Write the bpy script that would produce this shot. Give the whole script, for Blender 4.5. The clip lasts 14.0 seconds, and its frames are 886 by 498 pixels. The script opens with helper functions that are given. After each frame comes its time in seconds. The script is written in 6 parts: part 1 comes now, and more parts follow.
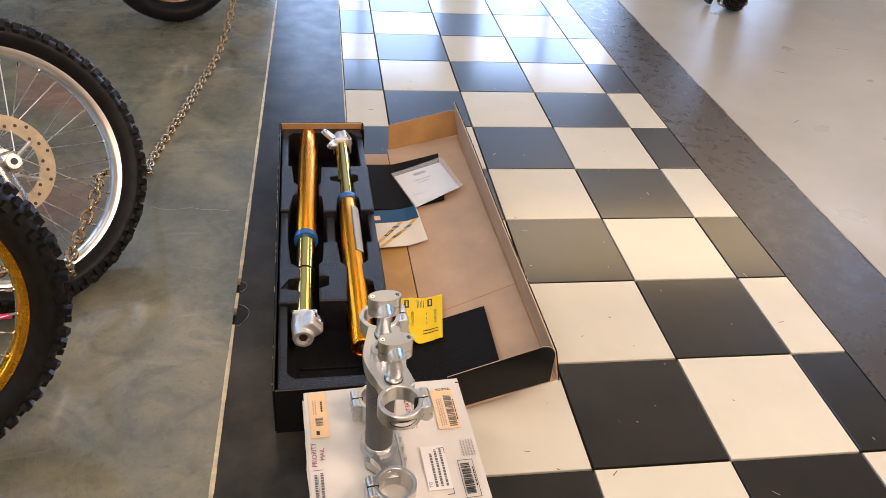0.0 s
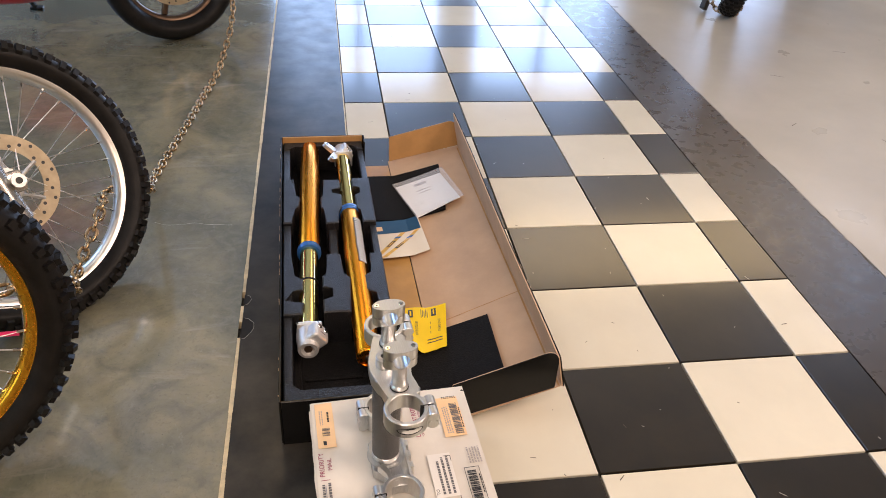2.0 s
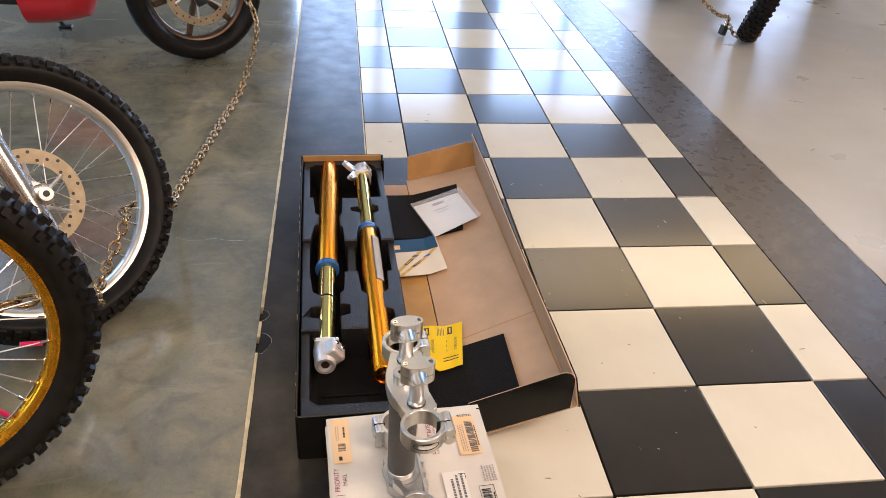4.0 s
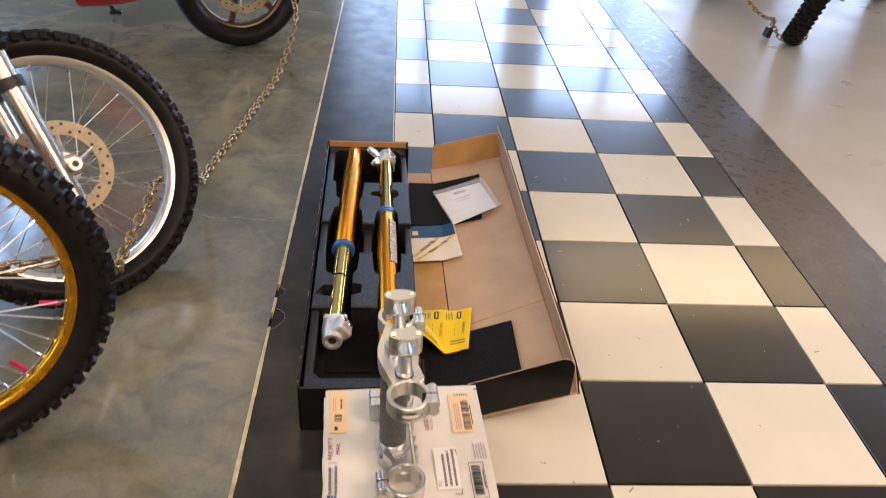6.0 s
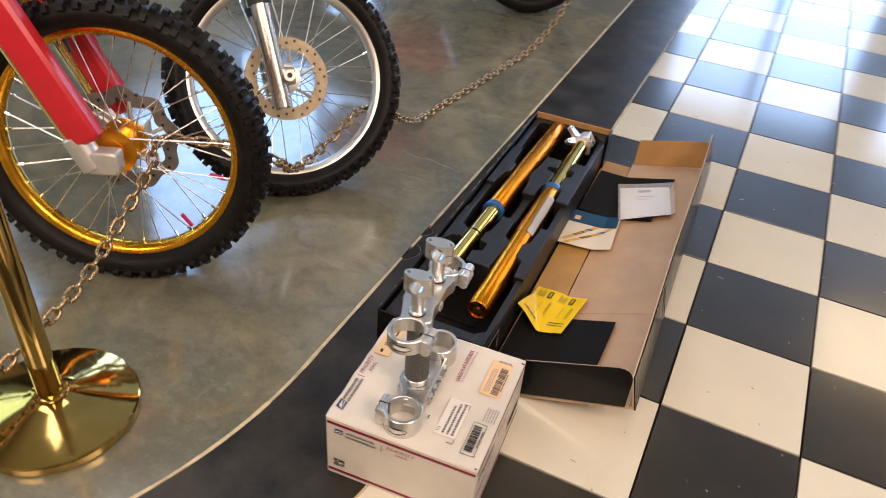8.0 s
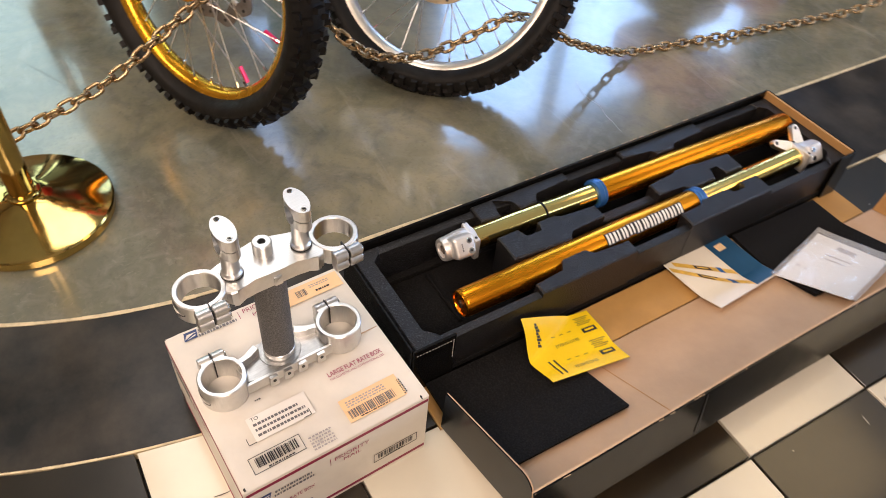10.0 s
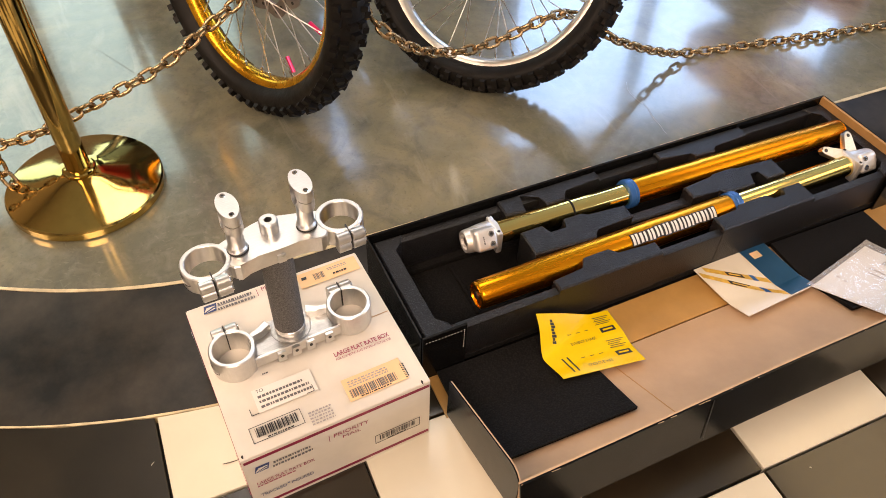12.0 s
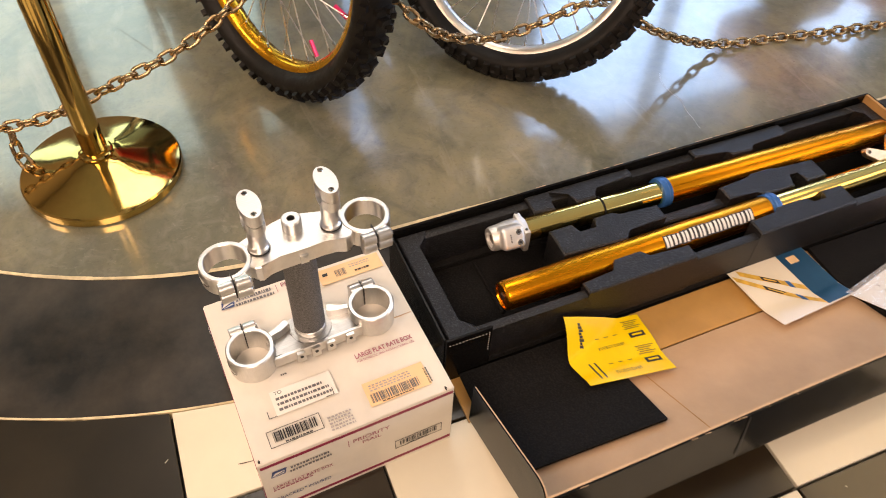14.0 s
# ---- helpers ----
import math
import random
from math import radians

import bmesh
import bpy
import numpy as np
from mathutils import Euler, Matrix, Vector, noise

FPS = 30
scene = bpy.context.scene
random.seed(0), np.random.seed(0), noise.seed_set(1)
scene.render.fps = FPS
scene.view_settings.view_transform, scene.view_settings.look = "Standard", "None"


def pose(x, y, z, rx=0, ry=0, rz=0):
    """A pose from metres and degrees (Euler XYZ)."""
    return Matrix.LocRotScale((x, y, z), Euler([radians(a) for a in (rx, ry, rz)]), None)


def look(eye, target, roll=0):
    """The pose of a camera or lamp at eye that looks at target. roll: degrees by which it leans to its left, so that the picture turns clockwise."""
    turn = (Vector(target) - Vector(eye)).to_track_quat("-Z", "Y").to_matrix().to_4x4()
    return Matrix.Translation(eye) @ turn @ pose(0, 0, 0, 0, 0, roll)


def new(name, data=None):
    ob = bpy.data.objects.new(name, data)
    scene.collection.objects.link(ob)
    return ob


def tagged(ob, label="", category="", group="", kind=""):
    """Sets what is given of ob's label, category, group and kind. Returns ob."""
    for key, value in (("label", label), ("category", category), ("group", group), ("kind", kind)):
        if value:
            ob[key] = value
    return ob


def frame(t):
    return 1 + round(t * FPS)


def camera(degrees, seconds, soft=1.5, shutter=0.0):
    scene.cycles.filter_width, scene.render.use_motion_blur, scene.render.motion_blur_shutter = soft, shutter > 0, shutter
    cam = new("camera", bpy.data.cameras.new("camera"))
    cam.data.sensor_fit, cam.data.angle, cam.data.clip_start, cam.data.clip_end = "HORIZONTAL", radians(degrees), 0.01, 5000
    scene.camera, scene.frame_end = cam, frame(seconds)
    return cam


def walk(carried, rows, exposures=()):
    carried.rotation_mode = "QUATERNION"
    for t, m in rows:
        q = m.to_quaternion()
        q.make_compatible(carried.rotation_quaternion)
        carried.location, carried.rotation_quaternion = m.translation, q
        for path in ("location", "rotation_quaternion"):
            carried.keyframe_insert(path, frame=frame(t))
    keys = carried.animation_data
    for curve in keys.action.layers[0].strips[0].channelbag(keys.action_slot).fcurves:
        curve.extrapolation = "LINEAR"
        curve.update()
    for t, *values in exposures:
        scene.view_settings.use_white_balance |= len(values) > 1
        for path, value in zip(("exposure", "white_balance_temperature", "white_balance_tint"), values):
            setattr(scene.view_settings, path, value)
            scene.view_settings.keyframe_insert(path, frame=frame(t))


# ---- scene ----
cam = camera(60.9, 14.0, 0.5, 0.55)
EXPOSURES = [(0, -0.40, 5950, 27), (5.5, -0.44, 6050, 27), (7, -0.50, 6250, 26), (9.3, -0.36, 5700, 25), (11, -0.22, 6550, 27), (14, -0.21, 6700, 28)]
PATH = [
    (0, (-0.226, -0.925, 1.255), (0.075, 0.665, 0.081), 5.3),
    (0.5, (-0.223, -0.926, 1.255), (0.068, 0.668, 0.083), 4.8),
    (1, (-0.228, -0.932, 1.254), (0.089, 0.664, 0.091), 4.9),
    (1.5, (-0.23, -0.937, 1.261), (0.088, 0.664, 0.105), 4.4),
    (2, (-0.228, -0.937, 1.258), (0.068, 0.672, 0.107), 3.9),
    (2.5, (-0.234, -0.937, 1.257), (0.047, 0.677, 0.109), 3.8),
    (3, (-0.237, -0.947, 1.262), (0.032, 0.679, 0.129), 3.9),
    (5.5, (-0.222, -0.953, 1.253), (-0.013, 0.708, 0.159), 4.4),
    (6, (-0.158, -0.998, 1.247), (-0.017, 0.657, 0.133), 4.2),
    (6.5, (-0.118, -1.117, 1.235), (-0.053, 0.522, 0.09), 4.0),
    (7, (-0.029, -1.222, 1.274), (-0.122, 0.423, 0.141), 5.1),
    (7.2, (0.031, -1.209, 1.311), (-0.185, 0.422, 0.173), 5.1),
    (9.3, (0.574, -0.419, 1.197), (-0.431, 0.609, -0.192), 5.3),
    (9.5, (0.591, -0.345, 1.194), (-0.461, 0.592, -0.226), 5.3),
    (10, (0.543, -0.231, 1.161), (-0.591, 0.531, -0.299), 5.7),
    (10.5, (0.574, -0.175, 1.165), (-0.614, 0.479, -0.305), 5.4),
    (11, (0.611, -0.152, 1.166), (-0.609, 0.448, -0.302), 4.2),
    (11.5, (0.616, -0.148, 1.166), (-0.615, 0.43, -0.301), 3.0),
    (12, (0.616, -0.144, 1.166), (-0.615, 0.431, -0.302), 2.2),
    (12.5, (0.612, -0.142, 1.167), (-0.614, 0.434, -0.304), 1.8),
    (13, (0.611, -0.143, 1.168), (-0.611, 0.436, -0.306), 1.7),
    (13.5, (0.604, -0.14, 1.164), (-0.612, 0.422, -0.321), 2.0),
    (14, (0.554, -0.142, 1.152), (-0.651, 0.386, -0.354), 2.7),
]
walk(cam, [(t, look(eye, target, roll)) for t, eye, target, roll in PATH], EXPOSURES)

# ---- world and light ----
world = bpy.data.worlds.new("sky")
scene.world = world
world.use_nodes = True
wn = world.node_tree
sky = wn.nodes.new("ShaderNodeTexSky")
sky.sky_type = "NISHITA"
sky.sun_disc = False
sky.sun_elevation, sky.sun_rotation = radians(48), radians(120)
wn.links.new(sky.outputs[0], wn.nodes["Background"].inputs[0])
wn.nodes["Background"].inputs[1].default_value = 0.12

ROOM_W, ROOM_E, ROOM_S, ROOM_N, ROOM_H = -3.2, 6.0, -6.0, 8.2, 3.5


def area_light(name, loc, target, sx, sy, watts, color):
    d = bpy.data.lights.new(name, "AREA")
    d.shape, d.size, d.size_y, d.energy, d.color = "RECTANGLE", sx, sy, watts, color
    ob = new(name, d)
    ob.matrix_world = look(loc, target)
    return ob


DAY = (0.52, 0.76, 1.0)
DAY_WEST = (0.42, 0.70, 1.0)
DAY_GARDEN = (0.62, 0.95, 0.80)
WARM = (1.0, 0.80, 0.55)
COOL = (1.0, 0.98, 0.80)
AMBER = (1.0, 0.70, 0.24)


# ---- materials ----
def mat(name, color, rough=0.5, metal=0.0, vary=0.15, scale=6.0, bump=0.0, bump_scale=80.0, color2=None, rvary=0.0,
        coat=0.0, coat_rough=0.05, spec=0.5, detail=6.0, ramp=(0.35, 0.65), rnd=0.0, stretch=None):
    """A surface with two scales of variation: blotches of colour and roughness, and a fine relief."""
    m = bpy.data.materials.new(name)
    m.use_nodes = True
    nt = m.node_tree
    b = nt.nodes["Principled BSDF"]
    b.inputs["Roughness"].default_value, b.inputs["Metallic"].default_value = rough, metal
    b.inputs["Coat Weight"].default_value, b.inputs["Coat Roughness"].default_value = coat, coat_rough
    b.inputs["Specular IOR Level"].default_value = spec
    tc = nt.nodes.new("ShaderNodeTexCoord")
    mp = nt.nodes.new("ShaderNodeMapping")
    nt.links.new(tc.outputs["Object"], mp.inputs["Vector"])
    if stretch:
        mp.inputs["Scale"].default_value = stretch
    n1 = nt.nodes.new("ShaderNodeTexNoise")
    n1.inputs["Scale"].default_value, n1.inputs["Detail"].default_value = scale, detail
    n1.inputs["Roughness"].default_value = 0.62
    nt.links.new(mp.outputs[0], n1.inputs["Vector"])
    rp = nt.nodes.new("ShaderNodeValToRGB")
    c2 = color2 or tuple(c * (1 - vary) for c in color)
    c1 = color if color2 else tuple(min(1, c * (1 + vary)) for c in color)
    rp.color_ramp.elements[0].position, rp.color_ramp.elements[1].position = ramp
    rp.color_ramp.elements[0].color, rp.color_ramp.elements[1].color = (*c2, 1), (*c1, 1)
    nt.links.new(n1.outputs["Fac"], rp.inputs[0])
    last = rp.outputs[0]
    if rnd:
        oi = nt.nodes.new("ShaderNodeObjectInfo")
        mr = nt.nodes.new("ShaderNodeMapRange")
        mr.inputs["To Min"].default_value, mr.inputs["To Max"].default_value = 1 - rnd, 1 + rnd
        nt.links.new(oi.outputs["Random"], mr.inputs["Value"])
        hs = nt.nodes.new("ShaderNodeHueSaturation")
        nt.links.new(mr.outputs[0], hs.inputs["Value"])
        nt.links.new(last, hs.inputs["Color"])
        last = hs.outputs[0]
    nt.links.new(last, b.inputs["Base Color"])
    if rvary:
        n3 = nt.nodes.new("ShaderNodeTexNoise")
        n3.inputs["Scale"].default_value, n3.inputs["Detail"].default_value = scale * 2.3, 8
        nt.links.new(mp.outputs[0], n3.inputs["Vector"])
        m3 = nt.nodes.new("ShaderNodeMapRange")
        m3.inputs["From Min"].default_value, m3.inputs["From Max"].default_value = 0.3, 0.7
        m3.inputs["To Min"].default_value, m3.inputs["To Max"].default_value = max(0.02, rough - rvary), rough + rvary
        nt.links.new(n3.outputs["Fac"], m3.inputs["Value"])
        nt.links.new(m3.outputs[0], b.inputs["Roughness"])
    if bump:
        n2 = nt.nodes.new("ShaderNodeTexNoise")
        n2.inputs["Scale"].default_value, n2.inputs["Detail"].default_value = bump_scale, 4
        nt.links.new(mp.outputs[0], n2.inputs["Vector"])
        bp = nt.nodes.new("ShaderNodeBump")
        bp.inputs["Strength"].default_value, bp.inputs["Distance"].default_value = bump, 0.002
        nt.links.new(n2.outputs["Fac"], bp.inputs["Height"])
        nt.links.new(bp.outputs[0], b.inputs["Normal"])
    return m


def concrete():
    """Polished slab: cloudy olive and brown, finer mottling, pale trowel sweeps and dark specks."""
    m = bpy.data.materials.new("polished_concrete")
    m.use_nodes = True
    nt = m.node_tree
    b = nt.nodes["Principled BSDF"]
    tc = nt.nodes.new("ShaderNodeTexCoord")

    def cloud(scale, detail, lo, hi, distortion=0.0, stretch=None):
        src = tc.outputs["Object"]
        if stretch:
            mp = nt.nodes.new("ShaderNodeMapping")
            mp.inputs["Scale"].default_value = stretch
            nt.links.new(src, mp.inputs["Vector"])
            src = mp.outputs[0]
        n = nt.nodes.new("ShaderNodeTexNoise")
        n.inputs["Scale"].default_value, n.inputs["Detail"].default_value = scale, detail
        n.inputs["Roughness"].default_value, n.inputs["Distortion"].default_value = 0.62, distortion
        nt.links.new(src, n.inputs["Vector"])
        q = nt.nodes.new("ShaderNodeMapRange")
        q.inputs["From Min"].default_value, q.inputs["From Max"].default_value = lo, hi
        nt.links.new(n.outputs["Fac"], q.inputs["Value"])
        return q.outputs[0]

    def mix(fac, a, c, kind="MIX"):
        k = nt.nodes.new("ShaderNodeMix")
        k.data_type, k.blend_type = "RGBA", kind
        for sock, val in ((k.inputs["Factor"], fac), (k.inputs["A"], a), (k.inputs["B"], c)):
            if isinstance(val, tuple):
                sock.default_value = (*val, 1)
            elif isinstance(val, float):
                sock.default_value = val
            else:
                nt.links.new(val, sock)
        return k.outputs["Result"]
    base = mix(cloud(2.3, 6, 0.39, 0.61, 1.0), (0.132, 0.138, 0.099), (0.262, 0.238, 0.152))
    base = mix(cloud(6.0, 8, 0.45, 0.80, 1.6), base, (0.105, 0.112, 0.092))
    sweep = nt.nodes.new("ShaderNodeMath")
    sweep.operation = "MULTIPLY"
    nt.links.new(cloud(3.2, 7, 0.60, 0.72, 2.0, (0.5, 2.2, 1)), sweep.inputs[0])
    sweep.inputs[1].default_value = 0.5
    base = mix(sweep.outputs[0], base, (0.36, 0.34, 0.28))
    base = mix(cloud(26.0, 9, 0.46, 1.0, 0.8), base, (0.24, 0.225, 0.18))
    base = mix(cloud(75.0, 4, 0.31, 0.22), base, (0.05, 0.05, 0.045))
    base = mix(cloud(11.0, 9, 0.655, 0.80, 3.0, (0.6, 2.0, 1)), base, (0.24, 0.23, 0.19))
    base = mix(cloud(120.0, 5, 0.54, 1.2, 0.6), base, (0.055, 0.056, 0.047))
    base = mix(cloud(34.0, 8, 0.60, 0.95, 2.5, (1.6, 0.7, 1)), base, (0.30, 0.29, 0.235))
    nt.links.new(base, b.inputs["Base Color"])
    rg = nt.nodes.new("ShaderNodeMapRange")
    rg.inputs["To Min"].default_value, rg.inputs["To Max"].default_value = 0.13, 0.24
    nt.links.new(cloud(5.0, 7, 0.35, 0.65), rg.inputs["Value"])
    nt.links.new(rg.outputs[0], b.inputs["Roughness"])
    b.inputs["Coat Weight"].default_value, b.inputs["Coat Roughness"].default_value = 0.7, 0.075
    b.inputs["Specular IOR Level"].default_value = 0.8
    bp = nt.nodes.new("ShaderNodeBump")
    bp.inputs["Strength"].default_value, bp.inputs["Distance"].default_value = 0.06, 0.002
    nt.links.new(cloud(6.0, 5, 0.3, 0.7), bp.inputs["Height"])
    nt.links.new(bp.outputs[0], b.inputs["Normal"])
    return m


CONCRETE = concrete()
CONCRETE_E = mat("pale_epoxy_floor", (0.43, 0.405, 0.345), 0.33, vary=0.08, scale=1.6, bump=0.05, bump_scale=7, rvary=0.07, spec=0.28)
BORDER = mat("dark_painted_border", (0.075, 0.064, 0.050), 0.35, scale=5, detail=11, spec=0.30, rvary=0.07,
             color2=(0.009, 0.0085, 0.008), ramp=(0.40, 0.82), coat=0.15, coat_rough=0.22)
BORDER_E = mat("scuffed_dark_border", (0.066, 0.057, 0.050), 0.29, scale=9, detail=12, spec=0.50, rvary=0.05, color2=(0.046, 0.039, 0.033), ramp=(0.25, 0.75), bump=0.025, bump_scale=14)
STRIP = mat("worn_cream_strip", (0.60, 0.50, 0.31), 0.5, vary=0.3, scale=18, bump=0.3, bump_scale=60)
EDGE_WORN = mat("worn_grey_edge", (0.34, 0.32, 0.28), 0.6, vary=0.3, scale=25, bump=0.3, bump_scale=90)
GROUT = mat("dark_grout", (0.03, 0.027, 0.024), 0.8, vary=0.3, scale=30)
TILE_W = mat("cream_tile", (0.675, 0.635, 0.51), 0.14, vary=0.03, scale=5, bump=0.02, bump_scale=5, rvary=0.015, rnd=0.03)
TILE_B = mat("black_tile", (0.0135, 0.0098, 0.0048), 0.30, spec=0.45, coat=0.62, coat_rough=0.12, vary=0.35, scale=6, bump=0.02, bump_scale=5, rvary=0.015, rnd=0.15)
PLASTER = mat("beige_plaster", (0.27, 0.23, 0.175), 0.85, vary=0.06, scale=2, bump=0.15, bump_scale=60)
CEIL = mat("pale_ceiling", (0.60, 0.55, 0.47), 0.9, vary=0.05, scale=2)
DARK_FRAME = mat("dark_window_frame", (0.03, 0.03, 0.032), 0.4, vary=0.2, scale=10)
RUBBER = mat("black_rubber", (0.009, 0.0078, 0.0068), 0.50, spec=0.22, vary=0.35, scale=22, bump=0.25, bump_scale=160, rvary=0.1)
GOLD_RIM = mat("gold_anodised_rim", (0.90, 0.45, 0.025), 0.25, 1.0, vary=0.1, scale=14, rvary=0.06)
GOLD_HUB = mat("gold_anodised_hub", (0.80, 0.36, 0.02), 0.32, 1.0, vary=0.1, scale=14)
ALU = mat("brushed_aluminium", (0.66, 0.655, 0.64), 0.33, 1.0, vary=0.05, scale=70, rvary=0.04, bump=0.05, bump_scale=320, stretch=(1, 9, 1))
ALU_CAST = mat("cast_aluminium", (0.76, 0.74, 0.71), 0.40, 0.7, vary=0.08, scale=30, bump=0.2, bump_scale=240)
FORK_ALLOY = mat("polished_fork_alloy", (0.60, 0.565, 0.515), 0.26, 1.0, vary=0.08, scale=18, rvary=0.06, stretch=(1, 1, 0.1))
# Milled aluminium, with the dark reflections of the bridge floor put into its colour.
MILLED_DARK = mat("milled_aluminium_dark_reflection", (0.50, 0.50, 0.495), 0.36, 1.0, vary=0.10, scale=60, rvary=0.06, bump=0.12, bump_scale=260, stretch=(1, 7, 1))
CHROME = mat("chrome", (0.85, 0.84, 0.82), 0.08, 1.0, vary=0.03, scale=20)
SPOKE = mat("steel_spoke", (0.74, 0.72, 0.69), 0.3, 1.0, vary=0.1, scale=40)
RIM_ALU = mat("polished_alloy_rim", (0.84, 0.80, 0.73), 0.34, 1.0, vary=0.04, scale=12, rvary=0.03)
BRASS = mat("polished_brass", (0.56, 0.385, 0.115), 0.09, 1.0, vary=0.14, scale=9, bump=0.22, bump_scale=11, rvary=0.02)
CHAIN_M = mat("yellow_passivated_steel", (0.43, 0.305, 0.17), 0.27, 1.0, vary=0.3, scale=40, rvary=0.1, rnd=0.12)
FORK_GOLD = mat("gold_anodised_tube", (0.92, 0.33, 0.006), 0.27, 1.0, vary=0.10, scale=26, rvary=0.05, stretch=(1, 1, 0.04))
STANCHION = mat("nitride_gold_tube", (0.95, 0.70, 0.22), 0.09, 1.0, vary=0.06, scale=16, rvary=0.02, stretch=(1, 1, 0.05))
BLUE = mat("blue_seal", (0.03, 0.13, 0.38), 0.35, 0.3, vary=0.1, scale=30)
# The pale specks in this colour are painted glints on the foam's grain.
FOAM = mat("black_moulded_foam_glints", (0.105, 0.107, 0.117), 0.40, spec=0.42, scale=310, detail=3, color2=(0.006, 0.006, 0.0066), ramp=(0.54, 0.80), bump=0.9, bump_scale=360)
# Darker foam: loose sheets, and low tray parts with their shade put into the colour.
FOAM_FLAT = mat("black_foam_sheet_and_tray_shade", (0.016, 0.0145, 0.014), 0.8, spec=0.16, color2=(0.004, 0.0037, 0.0037), scale=300, detail=2, ramp=(0.42, 0.75), bump=0.7, bump_scale=300)
CARD_BLACK = mat("black_gloss_card", (0.0045, 0.0043, 0.004), 0.22, spec=0.24, vary=0.3, scale=12, bump=0.04, bump_scale=14, rvary=0.03)
CARD_TAN = mat("tan_cardboard", (0.52, 0.345, 0.21), 0.75, vary=0.07, scale=9, bump=0.12, bump_scale=150)
CARD_EDGE = mat("brown_cardboard", (0.44, 0.235, 0.075), 0.8, vary=0.1, scale=14, bump=0.15, bump_scale=150)
TAPE = mat("glossy_brown_tape", (0.46, 0.255, 0.075), 0.30, spec=0.4, vary=0.08, scale=14, bump=0.35, bump_scale=26)
WHITE_CARD = mat("white_card", (0.68, 0.633, 0.552), 0.42, vary=0.06, scale=9, bump=0.16, bump_scale=18)
PRINT_GREY = mat("pale_grey_print", (0.36, 0.33, 0.32), 0.5, vary=0.1, scale=40)
PAPER = mat("white_paper", (0.80, 0.78, 0.74), 0.6, vary=0.03, scale=10)
CREAM_PAPER = mat("cream_glossy_paper", (0.78, 0.70, 0.56), 0.25, vary=0.03, scale=10)
YELLOW = mat("yellow_glossy_paper", (0.88, 0.60, 0.0), 0.26, spec=0.22, vary=0.04, scale=10, bump=0.3, bump_scale=34)
PRINT_GOLD = mat("printed_gold", (0.66, 0.40, 0.06), 0.3, vary=0.2, scale=60)
PAPER_BLUE = mat("deep_blue_print", (0.012, 0.065, 0.14), 0.3, spec=0.3, vary=0.1, scale=10)
INK = mat("black_ink", (0.02, 0.02, 0.022), 0.5, vary=0.1, scale=40)
INK_SOFT = mat("thin_dark_print", (0.13, 0.125, 0.13), 0.5, vary=0.1, scale=40)
INK_BLUE = mat("navy_ink", (0.035, 0.06, 0.17), 0.5, vary=0.1, scale=40)
STRIPE_RED = mat("crimson_stripe", (0.23, 0.008, 0.040), 0.5, vary=0.12, scale=30)
INK_RED = mat("crimson_ink", (0.30, 0.035, 0.085), 0.5, vary=0.1, scale=40)
LABEL_ORANGE = mat("pale_orange_label", (0.82, 0.55, 0.29), 0.5, vary=0.05, scale=14)
LABEL_WHITE = mat("white_label", (0.76, 0.725, 0.665), 0.4, vary=0.02, scale=14)
GREY_COAT = mat("dark_grey_coated_tube", (0.15, 0.145, 0.14), 0.55, color2=(0.05, 0.048, 0.046), scale=420, detail=3, ramp=(0.35, 0.7), bump=0.6, bump_scale=350)
RED = mat("red_plastic", (0.62, 0.02, 0.03), 0.3, vary=0.08, scale=12)
PINK = mat("pink_anodised", (0.75, 0.03, 0.16), 0.3, 0.4, vary=0.1, scale=20)
BLACK_PLASTIC = mat("black_plastic", (0.02, 0.02, 0.02), 0.45, vary=0.2, scale=25, bump=0.1, bump_scale=120)
ENGINE = mat("dark_engine_metal", (0.10, 0.10, 0.10), 0.45, 0.8, vary=0.3, scale=20, bump=0.2, bump_scale=60)
DISC_M = mat("brake_disc_steel", (0.50, 0.41, 0.28), 0.62, 0.85, vary=0.1, scale=25, rvary=0.08)
WAVE_STEEL = mat("dark_disc_steel", (0.30, 0.28, 0.27), 0.6, 0.85, vary=0.15, scale=30, rvary=0.08)
BRONZE = mat("bronze_alloy", (0.14, 0.09, 0.06), 0.35, 0.8, vary=0.1, scale=20)


def plastic_film():
    m = bpy.data.materials.new("clear_plastic_film")
    m.use_nodes = True
    nt = m.node_tree
    b = nt.nodes["Principled BSDF"]
    b.inputs["Base Color"].default_value = (0.95, 0.94, 0.93, 1)
    b.inputs["Roughness"].default_value = 0.1
    b.inputs["Alpha"].default_value = 0.2
    n = nt.nodes.new("ShaderNodeTexNoise")
    n.inputs["Scale"].default_value = 26
    tc = nt.nodes.new("ShaderNodeTexCoord")
    nt.links.new(tc.outputs["Object"], n.inputs["Vector"])
    bp = nt.nodes.new("ShaderNodeBump")
    bp.inputs["Strength"].default_value, bp.inputs["Distance"].default_value = 0.4, 0.01
    nt.links.new(n.outputs["Fac"], bp.inputs["Height"])
    nt.links.new(bp.outputs[0], b.inputs["Normal"])
    return m


FILM = plastic_film()


# ---- mesh helpers ----
def part(name, bm, material, parent=None, label="", m=None, smooth=35, mats=None):
    me = bpy.data.meshes.new(name)
    bm.to_mesh(me)
    bm.free()
    for k in (mats or [material]):
        me.materials.append(k)
    if smooth:
        me.shade_smooth()
        me.set_sharp_from_angle(angle=radians(smooth))
    ob = new(name, me)
    if parent:
        ob.parent = parent
    if m is not None:
        ob.matrix_basis = m
    if label:
        ob["label"] = label
    return ob


